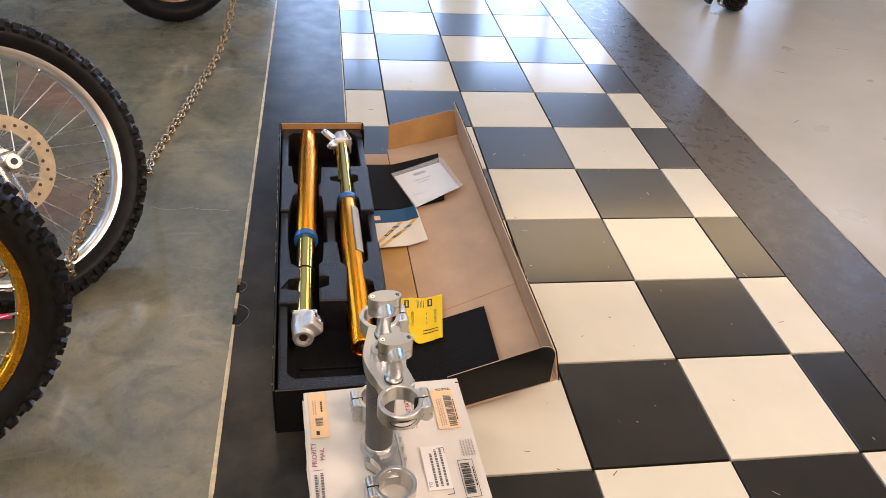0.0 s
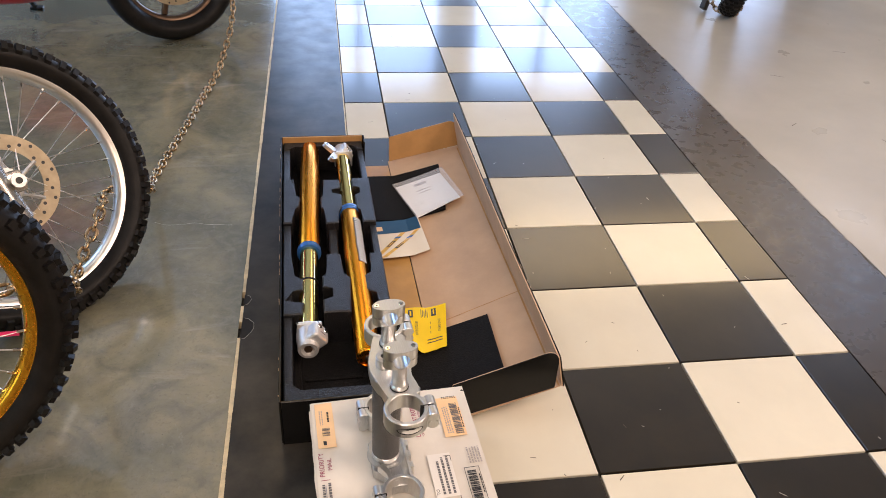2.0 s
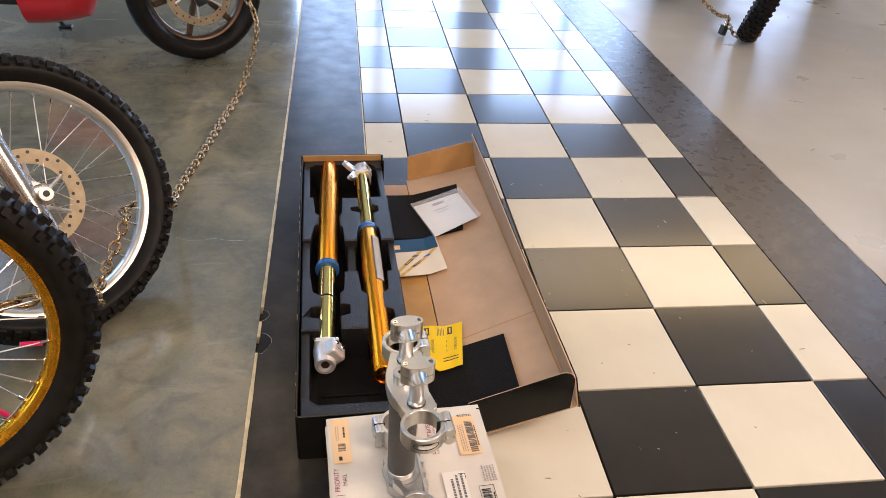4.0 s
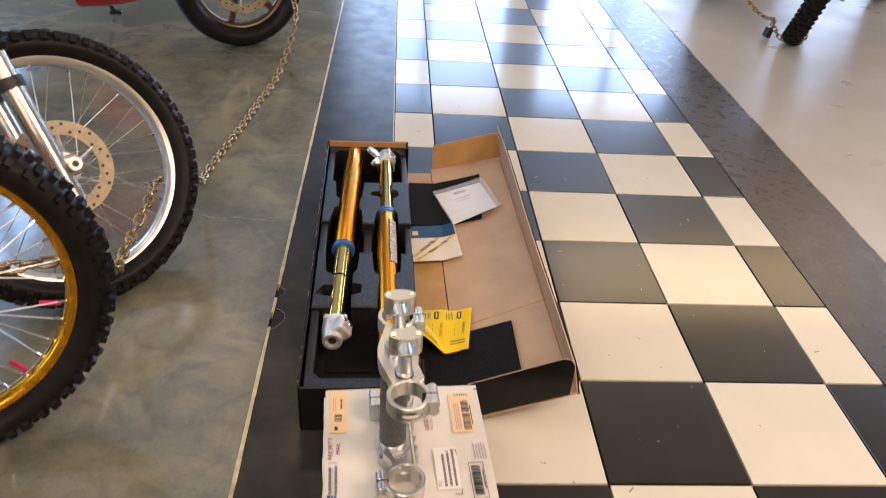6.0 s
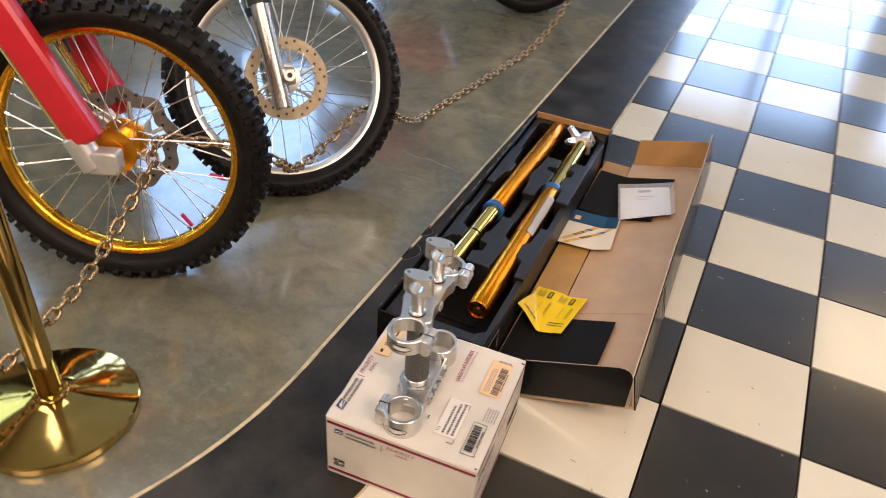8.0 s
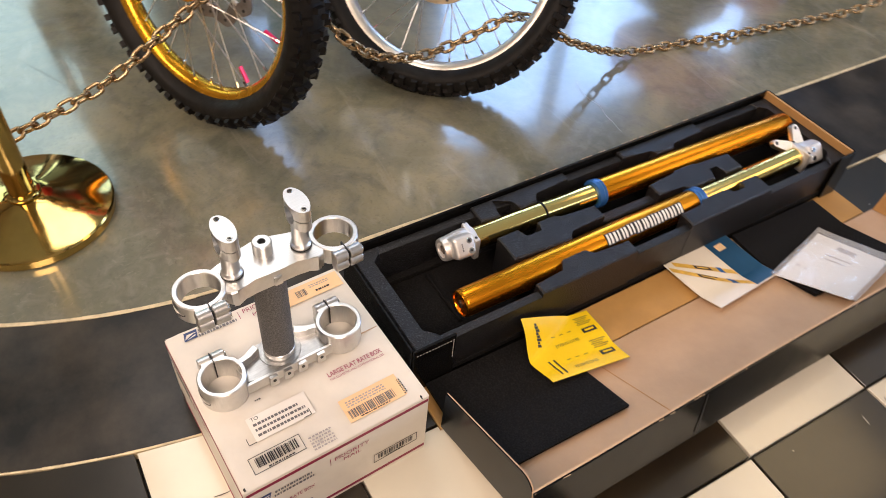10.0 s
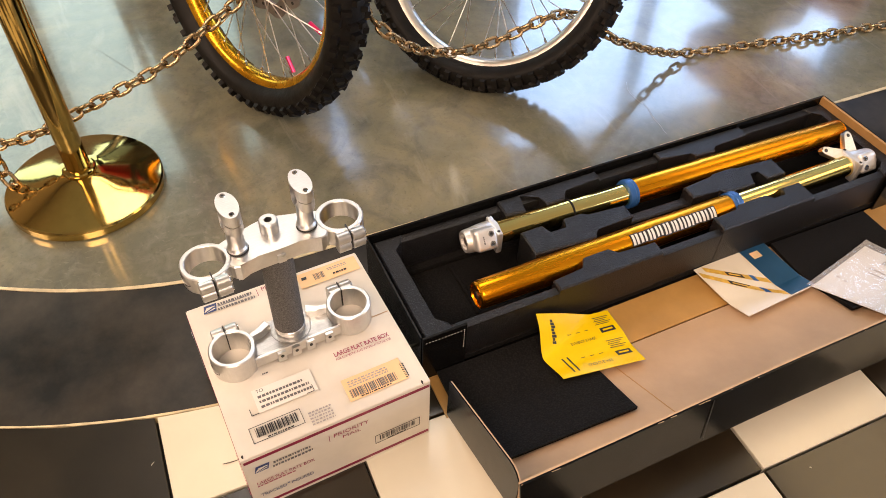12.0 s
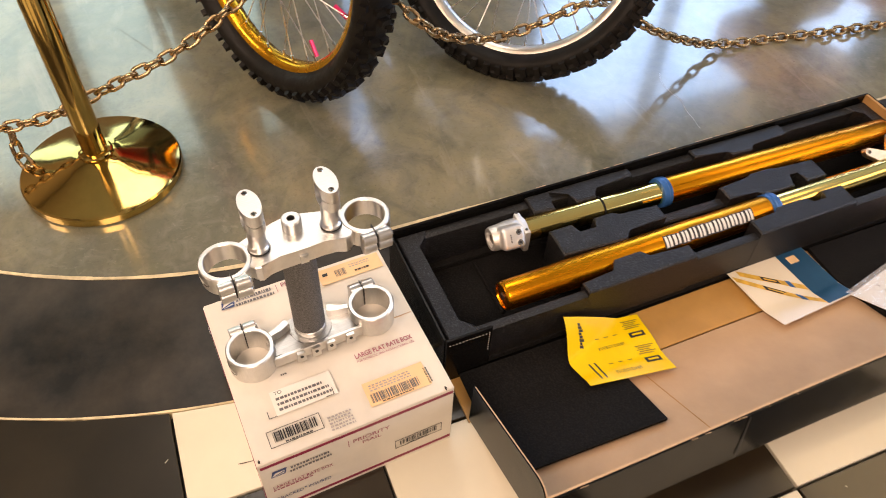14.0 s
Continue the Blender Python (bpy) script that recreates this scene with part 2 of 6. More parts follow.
def thing(name, m, label, category, group="", kind=""):
    ob = new(name)
    ob.empty_display_size = 0.05
    ob.matrix_basis = m
    return tagged(ob, label, category, group, kind)


def put(bm, geo, m):
    bmesh.ops.transform(bm, matrix=m, verts=geo)


def add_box(bm, sx, sy, sz, m=Matrix(), bevel=0.0, seg=1):
    v = bmesh.ops.create_cube(bm, size=1.0, matrix=Matrix.Diagonal((sx, sy, sz, 1)))["verts"]
    if bevel:
        e = list({k for w in v for k in w.link_edges})
        v = [w for w in bmesh.ops.bevel(bm, geom=e, offset=bevel, segments=seg, affect="EDGES", profile=0.6)["verts"]]
        v = list({w for f in {f for w in v for f in w.link_faces} for w in f.verts} | set(v))
    put(bm, v, m)
    return v


def slab(bm, x0, x1, y0, y1, z0, z1, bevel=0.0, seg=1):
    return add_box(bm, x1 - x0, y1 - y0, z1 - z0, pose((x0 + x1) / 2, (y0 + y1) / 2, (z0 + z1) / 2), bevel, seg)


def lathe(bm, profile, seg=32, m=Matrix(), closed=False, arc=None):
    """Turns a profile of (radius, height) round z. closed: the profile is a ring, as for a hoop."""
    rings = []
    for k in range(seg):
        a = 2 * math.pi * k / seg
        rings.append([bm.verts.new(m @ Vector((r * math.cos(a), r * math.sin(a), z))) for r, z in profile])
    n = len(profile)
    for k in range(seg):
        p, q = rings[k], rings[(k + 1) % seg]
        for j in range(n if closed else n - 1):
            bm.faces.new((p[j], q[j], q[(j + 1) % n], p[(j + 1) % n]))
    if not closed:
        for j, flip in ((0, True), (n - 1, False)):
            if profile[j][0] > 1e-4:
                c = [r[j] for r in rings]
                bm.faces.new(c[::-1] if flip else c)


def cyl(bm, r, z0, z1, seg=24, m=Matrix(), bev=0.0, r2=None):
    r2 = r if r2 is None else r2
    if bev:
        lathe(bm, [(r - bev, z0), (r, z0 + bev), (r2, z1 - bev), (r2 - bev, z1)], seg, m)
    else:
        lathe(bm, [(r, z0), (r2, z1)], seg, m)


def between(a, b):
    """The pose at a whose z axis points to b, and the length."""
    a, b = Vector(a), Vector(b)
    d = b - a
    return Matrix.Translation(a) @ d.to_track_quat("Z", "Y").to_matrix().to_4x4(), d.length


def rod(bm, a, b, r, seg=8, bev=0.0, r2=None):
    m, n = between(a, b)
    cyl(bm, r, 0, n, seg, m, bev, r2)


def tube(bm, pts, r, seg=8):
    """A round tube along points."""
    pts = [Vector(p) for p in pts]
    rings, side = [], None
    for k, p in enumerate(pts):
        d = (pts[min(k + 1, len(pts) - 1)] - pts[max(k - 1, 0)]).normalized()
        if side is None:
            side = d.orthogonal().normalized()
        side = (side - d * side.dot(d)).normalized()
        up = d.cross(side)
        rings.append([bm.verts.new(p + r * (math.cos(2 * math.pi * j / seg) * side + math.sin(2 * math.pi * j / seg) * up)) for j in range(seg)])
    for p, q in zip(rings, rings[1:]):
        for j in range(seg):
            bm.faces.new((p[j], p[(j + 1) % seg], q[(j + 1) % seg], q[j]))
    bm.faces.new(rings[0][::-1])
    bm.faces.new(rings[-1])


def prism(bm, outline, z0, z1, m=Matrix(), bevel=0.0):
    """A plate with the outline (x, y), counter-clockwise."""
    lo = [bm.verts.new(m @ Vector((x, y, z0))) for x, y in outline]
    hi = [bm.verts.new(m @ Vector((x, y, z1))) for x, y in outline]
    n = len(outline)
    bm.faces.new(lo[::-1])
    top = bm.faces.new(hi)
    for k in range(n):
        bm.faces.new((lo[k], lo[(k + 1) % n], hi[(k + 1) % n], hi[k]))
    if bevel:
        bmesh.ops.bevel(bm, geom=list(top.edges), offset=bevel, segments=1, affect="EDGES")


def sheet(bm, f, nu, nv, thick):
    """A thin curved sheet: f(u, v) for u and v from 0 to 1, thickened downwards."""
    top = [[bm.verts.new(f(i / nu, j / nv)) for j in range(nv + 1)] for i in range(nu + 1)]
    low = [[bm.verts.new(Vector(f(i / nu, j / nv)) - Vector((0, 0, thick))) for j in range(nv + 1)] for i in range(nu + 1)]
    for i in range(nu):
        for j in range(nv):
            bm.faces.new((top[i][j], top[i + 1][j], top[i + 1][j + 1], top[i][j + 1]))
            bm.faces.new((low[i][j], low[i][j + 1], low[i + 1][j + 1], low[i + 1][j]))
    for i in range(nu):
        bm.faces.new((top[i][0], low[i][0], low[i + 1][0], top[i + 1][0]))
        bm.faces.new((top[i][nv], top[i + 1][nv], low[i + 1][nv], low[i][nv]))
    for j in range(nv):
        bm.faces.new((top[0][j], top[0][j + 1], low[0][j + 1], low[0][j]))
        bm.faces.new((top[nu][j], low[nu][j], low[nu][j + 1], top[nu][j + 1]))
    bmesh.ops.recalc_face_normals(bm, faces=bm.faces[:])


def smoothed(pts, step):
    """Points at even steps along a smooth curve through pts."""
    pts = [Vector(p) for p in pts]
    fine = []
    for k in range(len(pts) - 1):
        p0, p1, p2, p3 = pts[max(k - 1, 0)], pts[k], pts[k + 1], pts[min(k + 2, len(pts) - 1)]
        for j in range(24):
            t = j / 24
            fine.append(0.5 * (2 * p1 + (p2 - p0) * t + (2 * p0 - 5 * p1 + 4 * p2 - p3) * t * t + (3 * p1 - p0 - 3 * p2 + p3) * t ** 3))
    fine.append(pts[-1])
    out, left = [fine[0]], step
    for a, b in zip(fine, fine[1:]):
        d = (b - a).length
        while d >= left:
            a = a + (b - a) * (left / d)
            out.append(a.copy())
            d = (b - a).length
            left = step
        left -= d
    return out


def words(name, text, size, material, parent, m, label="", width=None, bold=0.0):
    """Raised print, turned into a mesh."""
    c = bpy.data.curves.new(name, "FONT")
    c.body, c.size, c.align_x, c.align_y, c.extrude, c.offset = text, size, "LEFT", "CENTER", 0.0, bold
    c.resolution_u = 3
    tmp = bpy.data.objects.new(name, c)
    me = bpy.data.meshes.new_from_object(tmp)
    bpy.data.objects.remove(tmp)
    me.name = name
    me.materials.clear()
    me.materials.append(material)
    xs = [v.co.x for v in me.vertices]
    if width and xs:
        k = width / (max(xs) - min(xs))
        for v in me.vertices:
            v.co.x *= k
    ob = new(name, me)
    ob.parent, ob.matrix_basis = parent, m
    if label:
        ob["label"] = label
    return ob


def bars(bm, x, y, w, h, n, z=0.0, t=0.0004, seed=1, fill=0.8):
    """A line of plain bars in place of writing, as wide as words."""
    rr = random.Random(seed)
    x0 = x
    while x0 < x + w - 0.001:
        L = min(rr.uniform(0.5, 1.5) * w / n * fill, x + w - x0)
        slab(bm, x0, x0 + L, y - h / 2, y + h / 2, z, z + t)
        x0 += L + w / n * (1 - fill) + 0.0004


def barcode(bm, x, y, w, h, n, z=0.0, t=0.0004, seed=3):
    rr = random.Random(seed)
    ws = [rr.choice((1, 1, 2, 3)) for _ in range(2 * n)]
    k, x0 = w / sum(ws), x
    for j, q in enumerate(ws):
        if j % 2 == 0:
            slab(bm, x0, x0 + q * k, y, y + h, z, z + t)
        x0 += q * k


# ---- floor ----
T = 0.305
X_STRIP, X_TILE, X_TILE_E, X_EDGE_E = -0.455, -0.152, 1.066, 1.366
ARC_C, ARC_R = -1.585, 1.13


def edge_x(y, off):
    """The western edge of the walk at y; off 0 is the cream strip, 0.303 the tiles' edge. It bends away south of y = 0."""
    if y >= 0:
        return X_STRIP + off
    r = ARC_R + off
    return ARC_C + math.sqrt(max(r * r - y * y, 0.0))


def edge_line(off, y0, y1):
    ys = [y for y in np.arange(-1.1, 0.0, 0.05) if y0 < y < y1]
    ys = [y0, *ys, *([0.0] if y0 < 0 < y1 else []), y1]
    return [(edge_x(float(y), off), float(y)) for y in ys]


Y0, Y1 = -1.12, ROOM_N
floor = new("floor")
tagged(floor, "shop floor of polished concrete with a checkered tile walk", "floor", kind="structure")
bm = bmesh.new()
slab(bm, ROOM_W - 0.2, ROOM_E + 0.2, ROOM_S - 0.2, ROOM_N + 0.2, -0.2, -0.02)
part("subfloor", bm, GROUT, floor, smooth=0)
bm = bmesh.new()
line = edge_line(-0.004, Y0, Y1)
prism(bm, [(ROOM_W, Y0), *line, (ROOM_W, Y1)], -0.02, 0.0)
slab(bm, ROOM_W, -1.9, ROOM_S, Y0, -0.02, 0.0)
part("concrete", bm, CONCRETE, floor, "mottled olive-grey polished concrete", smooth=0)
bm = bmesh.new()
a, b = edge_line(0.004, Y0, Y1), edge_line(0.299, Y0, Y1)
prism(bm, [*b, *a[::-1]], -0.02, 0.001)
part("border_west", bm, BORDER, floor, "worn black painted border band", smooth=0)
rr = random.Random(5)
bm = bmesh.new()
ragged, y = [], ROOM_S
while y < ROOM_N - 0.05:
    ragged.append((X_EDGE_E - (rr.uniform(0.008, 0.014) if rr.random() < 0.07 else rr.uniform(0.0, 0.0035)), y))
    y += rr.uniform(0.015, 0.07)
ragged.append((X_EDGE_E, ROOM_N))
prism(bm, [(X_TILE_E + 0.003, ROOM_N), (X_TILE_E + 0.003, ROOM_S), *ragged], -0.02, 0.001)
bmesh.ops.recalc_face_normals(bm, faces=bm.faces[:])
part("border_east", bm, BORDER_E, floor, "worn black painted border band", smooth=0)
bm = bmesh.new()
slab(bm, X_EDGE_E + 0.004, ROOM_E, ROOM_S, ROOM_N, -0.02, 0.0)
part("concrete_east", bm, CONCRETE_E, floor, "pale grey polished concrete", smooth=0)
for off, wid, z, nm in ((0.0, 0.0046, 0.0022, "strip"), (0.3005, 0.0022, 0.0018, "strip")):
    bm = bmesh.new()
    ys = list(np.arange(Y0, 0, 0.04)) + list(np.arange(0, Y1, 0.06)) + [Y1]
    gaps = ((0.46, 0.56), (0.60, 0.64), (0.16, 0.185), (-0.52, -0.5)) if off == 0 else ((0.02, 0.1),)
    for y0, y1 in zip(ys, ys[1:]):
        if any(g0 < (y0 + y1) / 2 < g1 for g0, g1 in gaps):
            continue
        w0 = wid * rr.uniform(0.7, 1.1)
        x0, x1 = edge_x(y0, off), edge_x(y1, off)
        prism(bm, [(x0 - w0, y0), (x0 + w0, y0), (x1 + w0, y1), (x1 - w0, y1)], -0.02, z)
    part(nm, bm, STRIP, floor, "worn cream divider strip", smooth=0)
bm = bmesh.new()
y = ROOM_S
while y < ROOM_N - 0.1:
    L = rr.uniform(0.02, 0.16)
    if rr.random() < 0.55:
        w0, w1 = rr.uniform(0.0005, 0.003), rr.uniform(0.0005, 0.003)
        prism(bm, [(X_EDGE_E - w0, y), (X_EDGE_E + 0.0015, y), (X_EDGE_E + 0.0012, y + L), (X_EDGE_E - w1, y + L)], -0.02, 0.0016)
    y += L
part("strip", bm, EDGE_WORN, floor, "broken pale edge of the border", smooth=0)

# ---- walls, windows, ceiling ----
def wall(name, axis, pos, a0, a1, out, holes, label):
    """A wall 0.2 thick with openings (a from, a to, z from, z to), cut from strips."""
    bm = bmesh.new()
    def blk(u0, u1, z0, z1):
        if u1 - u0 < 1e-4 or z1 - z0 < 1e-4:
            return
        lo, hi = sorted((pos, pos + out * 0.2))
        if axis == "x":
            slab(bm, lo, hi, u0, u1, z0, z1)
        else:
            slab(bm, u0, u1, lo, hi, z0, z1)
    u = a0
    for h0, h1, z0, z1 in sorted(holes):
        blk(u, h0, 0, ROOM_H)
        blk(h0, h1, 0, z0)
        blk(h0, h1, z1, ROOM_H)
        u = h1
    blk(u, a1, 0, ROOM_H)
    return tagged(part(name, bm, PLASTER, smooth=0), label, "wall", kind="structure")


def window(name, axis, pos, a0, a1, z0, z1, out, bays, bright, color):
    """A shop window: dark frame and mullions in the opening, daylight behind."""
    bm = bmesh.new()
    def bar(u0, u1, q0, q1, d=0.06):
        c = pos + out * 0.1
        if axis == "x":
            slab(bm, c - d / 2, c + d / 2, u0, u1, q0, q1)
        else:
            slab(bm, u0, u1, c - d / 2, c + d / 2, q0, q1)
    bar(a0, a1, z0, z0 + 0.07)
    bar(a0, a1, z1 - 0.07, z1)
    for k in range(bays + 1):
        u = a0 + (a1 - a0) * k / bays
        bar(max(a0, u - 0.05), min(a1, u + 0.05), z0 + 0.07, z1 - 0.07, 0.062)
    w = part(name, bm, DARK_FRAME, smooth=0)
    tagged(w, "wide shop window with a dark metal frame", "window", kind="structure")
    c = (a0 + a1) / 2
    p = pos + out * 0.24
    loc = (p, c, (z0 + z1) / 2) if axis == "x" else (c, p, (z0 + z1) / 2)
    tgt = (p - out, c, (z0 + z1) / 2) if axis == "x" else (c, p - out, (z0 + z1) / 2)
    area_light(name + "_daylight", loc, tgt, a1 - a0, z1 - z0, bright * math.pi * (a1 - a0) * (z1 - z0), color)


wall("wall_north", "y", ROOM_N, ROOM_W - 0.2, ROOM_E + 0.2, 1, [(-0.8, 1.25, 0.05, 2.75), (1.65, 3.5, 0.05, 2.75), (4.6, 5.8, 0.05, 2.3)], "beige plaster wall with shop windows")
wall("wall_west", "x", ROOM_W, ROOM_S, ROOM_N, -1, [(-1.7, 0.4, 0.4, 2.15), (0.78, 1.3, 0.3, 2.5), (2.1, 5.5, 1.0, 2.75)], "beige plaster wall with shop windows")
wall("wall_east", "x", ROOM_E, ROOM_S, ROOM_N, 1, [], "plain beige plaster wall")
wall("wall_south", "y", ROOM_S, ROOM_W - 0.2, ROOM_E + 0.2, -1, [], "plain beige plaster wall")
window("window_1", "y", ROOM_N, -0.8, 1.25, 0.05, 2.75, 1, 2, 8.5, DAY)
window("window_2", "y", ROOM_N, 1.65, 3.5, 0.05, 2.75, 1, 2, 10.0, DAY)
window("window_3", "y", ROOM_N, 4.6, 5.8, 0.05, 2.3, 1, 1, 8.0, DAY)
window("window_4", "x", ROOM_W, -1.7, 0.4, 0.4, 2.15, -1, 2, 3.5, DAY_GARDEN)
window("window_5", "x", ROOM_W, 2.1, 5.5, 1.0, 2.75, -1, 3, 9.0, DAY_WEST)
window("window_6", "x", ROOM_W, 0.78, 1.3, 0.3, 2.5, -1, 1, 4.5, DAY_WEST)
bm = bmesh.new()
slab(bm, ROOM_W - 0.2, ROOM_E + 0.2, ROOM_S - 0.2, ROOM_N + 0.2, ROOM_H, ROOM_H + 0.2)
tagged(part("ceiling", bm, CEIL, smooth=0), "pale plaster ceiling", "ceiling", kind="structure")
# First three panels placed from floor sheen; last four are unseen, added for fill.
for lx, ly, sx, sy, watts in ((3.5, 5.5, 3.8, 1.3, 85), (-0.4, 3.4, 1.2, 1.1, 17), (5.45, 5.4, 1.0, 2.2, 60), (3.2, -1.0, 1.8, 1.8, 215), (-1.0, -4.2, 2.0, 1.4, 150), (0.5, -1.9, 1.6, 1.2, 85), (-2.2, 0.3, 1.4, 1.4, 36)):
    fx = thing("added_ceiling_light", pose(lx, ly, ROOM_H), "added ceiling light panel, unseen, with a white frame", "ceiling light", "ceiling lights")
    for q in (-1, 1):
        bm = bmesh.new()
        slab(bm, q * (sx / 2 + 0.03) - 0.02, q * (sx / 2 + 0.03) + 0.02, -sy / 2 - 0.05, sy / 2 + 0.05, -0.07, 0.0)
        part("frame", bm, PAPER, fx, smooth=0)
        bm = bmesh.new()
        slab(bm, -sx / 2 - 0.01, sx / 2 + 0.01, q * (sy / 2 + 0.03) - 0.02, q * (sy / 2 + 0.03) + 0.02, -0.07, 0.0)
        part("frame", bm, PAPER, fx, smooth=0)
    bm = bmesh.new()
    slab(bm, -sx / 2, sx / 2, -sy / 2, sy / 2, -0.02, -0.004)
    part("backing", bm, PAPER, fx, smooth=0)
    area_light("added_ceiling_lamp", (lx, ly, ROOM_H - 0.05), (lx, ly, 0), sx, sy, watts, DAY if lx > 5 else AMBER if ly > 2 else COOL if lx < -2 else WARM)

# ---- mail box with the fork clamps ----
BX = thing("mailing_box", pose(-0.116, -0.0425, 0.0, 0, 0, 4.0), "white cardboard mailing box with crimson stripes and labels", "cardboard box")
BW, BD, BH = 0.300, 0.302, 0.162


def mailing_box():
    bm = bmesh.new()
    slab(bm, -BW / 2 + 0.003, BW / 2 - 0.003, -BD / 2 + 0.003, BD / 2 - 0.003, 0.0, BH - 0.012, 0.002)
    part("body", bm, WHITE_CARD, BX)
    bm = bmesh.new()

    def lid_top(u, v):
        x, y = (u - 0.5) * BW, (v - 0.5) * BD
        sag = -0.004 * math.sin(math.pi * u) * math.sin(math.pi * v)
        return (x, y, BH + sag + 0.0011 * noise.noise((x * 16, y * 16, 3.0)) + 0.0004 * noise.noise((x * 60, y * 60, 9.0)))
    sheet(bm, lid_top, 32, 32, 0.004)
    part("lid", bm, WHITE_CARD, BX)
    for s in (-1, 1):
        bm = bmesh.new()
        slab(bm, -BW / 2, BW / 2, s * BD / 2 - 0.002, s * BD / 2 + 0.001, 0.001, BH - 0.001)
        part("side", bm, WHITE_CARD, BX, smooth=0)
        bm = bmesh.new()
        slab(bm, s * BW / 2 - 0.002, s * BW / 2 + 0.0012, -BD / 2, BD / 2, 0.001, BH - 0.001)
        part("side", bm, WHITE_CARD, BX, smooth=0)
    # the lid's inner layer peeps out along the western edge, the outer layer is a little crumpled
    bm = bmesh.new()
    sheet(bm, lambda u, v: (-BW / 2 - 0.005 - 0.003 * noise.noise((v * 6, 1.0, 0.0)) + 0.02 * u, -BD / 2 + 0.004 + (BD - 0.018) * v, BH - 0.0058 + 0.001 * noise.noise((v * 9, 4.0, u))), 2, 16, 0.002)
    part("inner_flap", bm, WHITE_CARD, BX, "creased inner flap edge")
    # crimson stripes on the east and south sides
    bm = bmesh.new()
    for z in (BH - 0.0115, 0.013):
        slab(bm, BW / 2 - 0.001, BW / 2 + 0.0017, -BD / 2 + 0.001, BD / 2 - 0.001, z - 0.0034, z + 0.0034)
        slab(bm, -BW / 2 + 0.001, BW / 2 - 0.001, -BD / 2 - 0.0026, -BD / 2 + 0.001, z - 0.0034, z + 0.0034)
    part("stripe", bm, STRIPE_RED, BX, smooth=0)
    zt = BH + 0.0016
    # what is printed on the top reads from the east side: x runs north, y runs west
    top = lambda n, w, z=zt: pose(0, 0, z) @ pose(w, n, 0, 0, 0, 90)
    east = lambda n, z: pose(BW / 2 + 0.0024, n, z, 90, 0, 90)
    south = lambda e, z: pose(e, -BD / 2 - 0.0034, z, 90, 0, 0)

    def stamp(name, material, m, f, label=""):
        bm = bmesh.new()
        f(bm)
        return part(name, bm, material, BX, label, m, smooth=0)
    def lines(x, y, w, h, n, k, gap, seed, fill=0.7):
        return lambda b: [bars(b, x, y - gap * j, w, h, n, seed=seed + j, fill=fill) for j in range(k)]
    stamp("label", LABEL_ORANGE, top(0.026, 0.111), lambda b: slab(b, 0.0, 0.098, -0.021, 0.021, 0, 0.0003), "pale orange parcel label")
    stamp("label", LABEL_ORANGE, top(0.037, -0.128), lambda b: slab(b, 0.0, 0.109, -0.017, 0.016, 0, 0.0003), "pale orange postage label")
    z2 = zt + 0.0005
    stamp("barcode", INK_SOFT, top(0.031, 0.119, z2), lambda b: barcode(b, 0, -0.008, 0.077, 0.015, 34), "printed barcode")
    stamp("print", PRINT_GREY, top(0.034, 0.100, z2), lines(0, 0.002, 0.066, 0.0022, 12, 3, 0.0042, 81))
    stamp("print", INK, top(0.045, 0.1295, z2), lambda b: bars(b, 0, 0, 0.05, 0.0018, 10, seed=84))
    stamp("barcode", INK_SOFT, top(0.065, -0.127, z2), lambda b: barcode(b, 0, -0.007, 0.020, 0.014, 10, seed=5))
    stamp("emblem", INK, top(0.043, -0.131, z2), lambda b: prism(b, [(0, -0.003), (0.009, -0.003), (0.010, 0.003), (0.001, 0.003)], 0, 0.0004))
    stamp("print", INK, top(0.098, -0.121, z2), lambda b: bars(b, 0, 0, 0.025, 0.0035, 5, seed=40))
    stamp("print", PRINT_GREY, top(0.092, -0.134, z2), lines(0, 0.002, 0.035, 0.0018, 7, 2, 0.0042, 43))
    stamp("barcode", INK, top(-0.1265, 0.121), lambda b: barcode(b, 0.008, -0.006, 0.064, 0.016, 26, seed=8))

    def frame_lines(b):
        for y in (-0.0135, 0.0130):
            slab(b, 0, 0.079, y, y + 0.0008, 0, 0.0004)
        for x in (0, 0.0782):
            slab(b, x, x + 0.0008, -0.0127, 0.0130, 0, 0.0004)
        bars(b, 0.022, -0.0105, 0.04, 0.002, 9, seed=86)
    stamp("print_frame", INK, top(-0.1265, 0.121), frame_lines)

    def address(b):
        for k, w in enumerate((0.071, 0.079, 0.080)):
            bars(b, 0, -0.0092 * k, w, 0.0042, 14 + k, seed=k, fill=0.8)
    stamp("label", LABEL_WHITE, top(-0.0975, 0.062), lambda b: slab(b, -0.006, 0.088, -0.0265, 0.0155, -0.0004, 0.0001), "white address label")
    stamp("print", INK_SOFT, top(-0.0975, 0.062, z2), address, "lines of small black print")
    words("print", "TO", 0.0085, INK, BX, top(-0.0975, 0.052, z2))
    stamp("print", INK, top(-0.078, 0.0245), lambda b: bars(b, 0, 0, 0.009, 0.0022, 3, seed=88))
    stamp("print", PRINT_GREY, top(-0.039, 0.122), lines(0, 0, 0.036, 0.0024, 8, 5, 0.0052, 20))
    stamp("print", INK, top(0.1255, 0.102) @ pose(0, 0, 0, 0, 0, -90), lines(0, 0, 0.028, 0.002, 7, 2, 0.0035, 30))
    words("print", "LARGE FLAT RATE BOX", 0.012, INK_RED, BX, top(0.035, 0.041), "crimson printed words", 0.095, 0.0002)
    words("print", "FOR DOMESTIC AND INTERNATIONAL USE", 0.006, INK_RED, BX, top(0.035, 0.0505), "", 0.095)

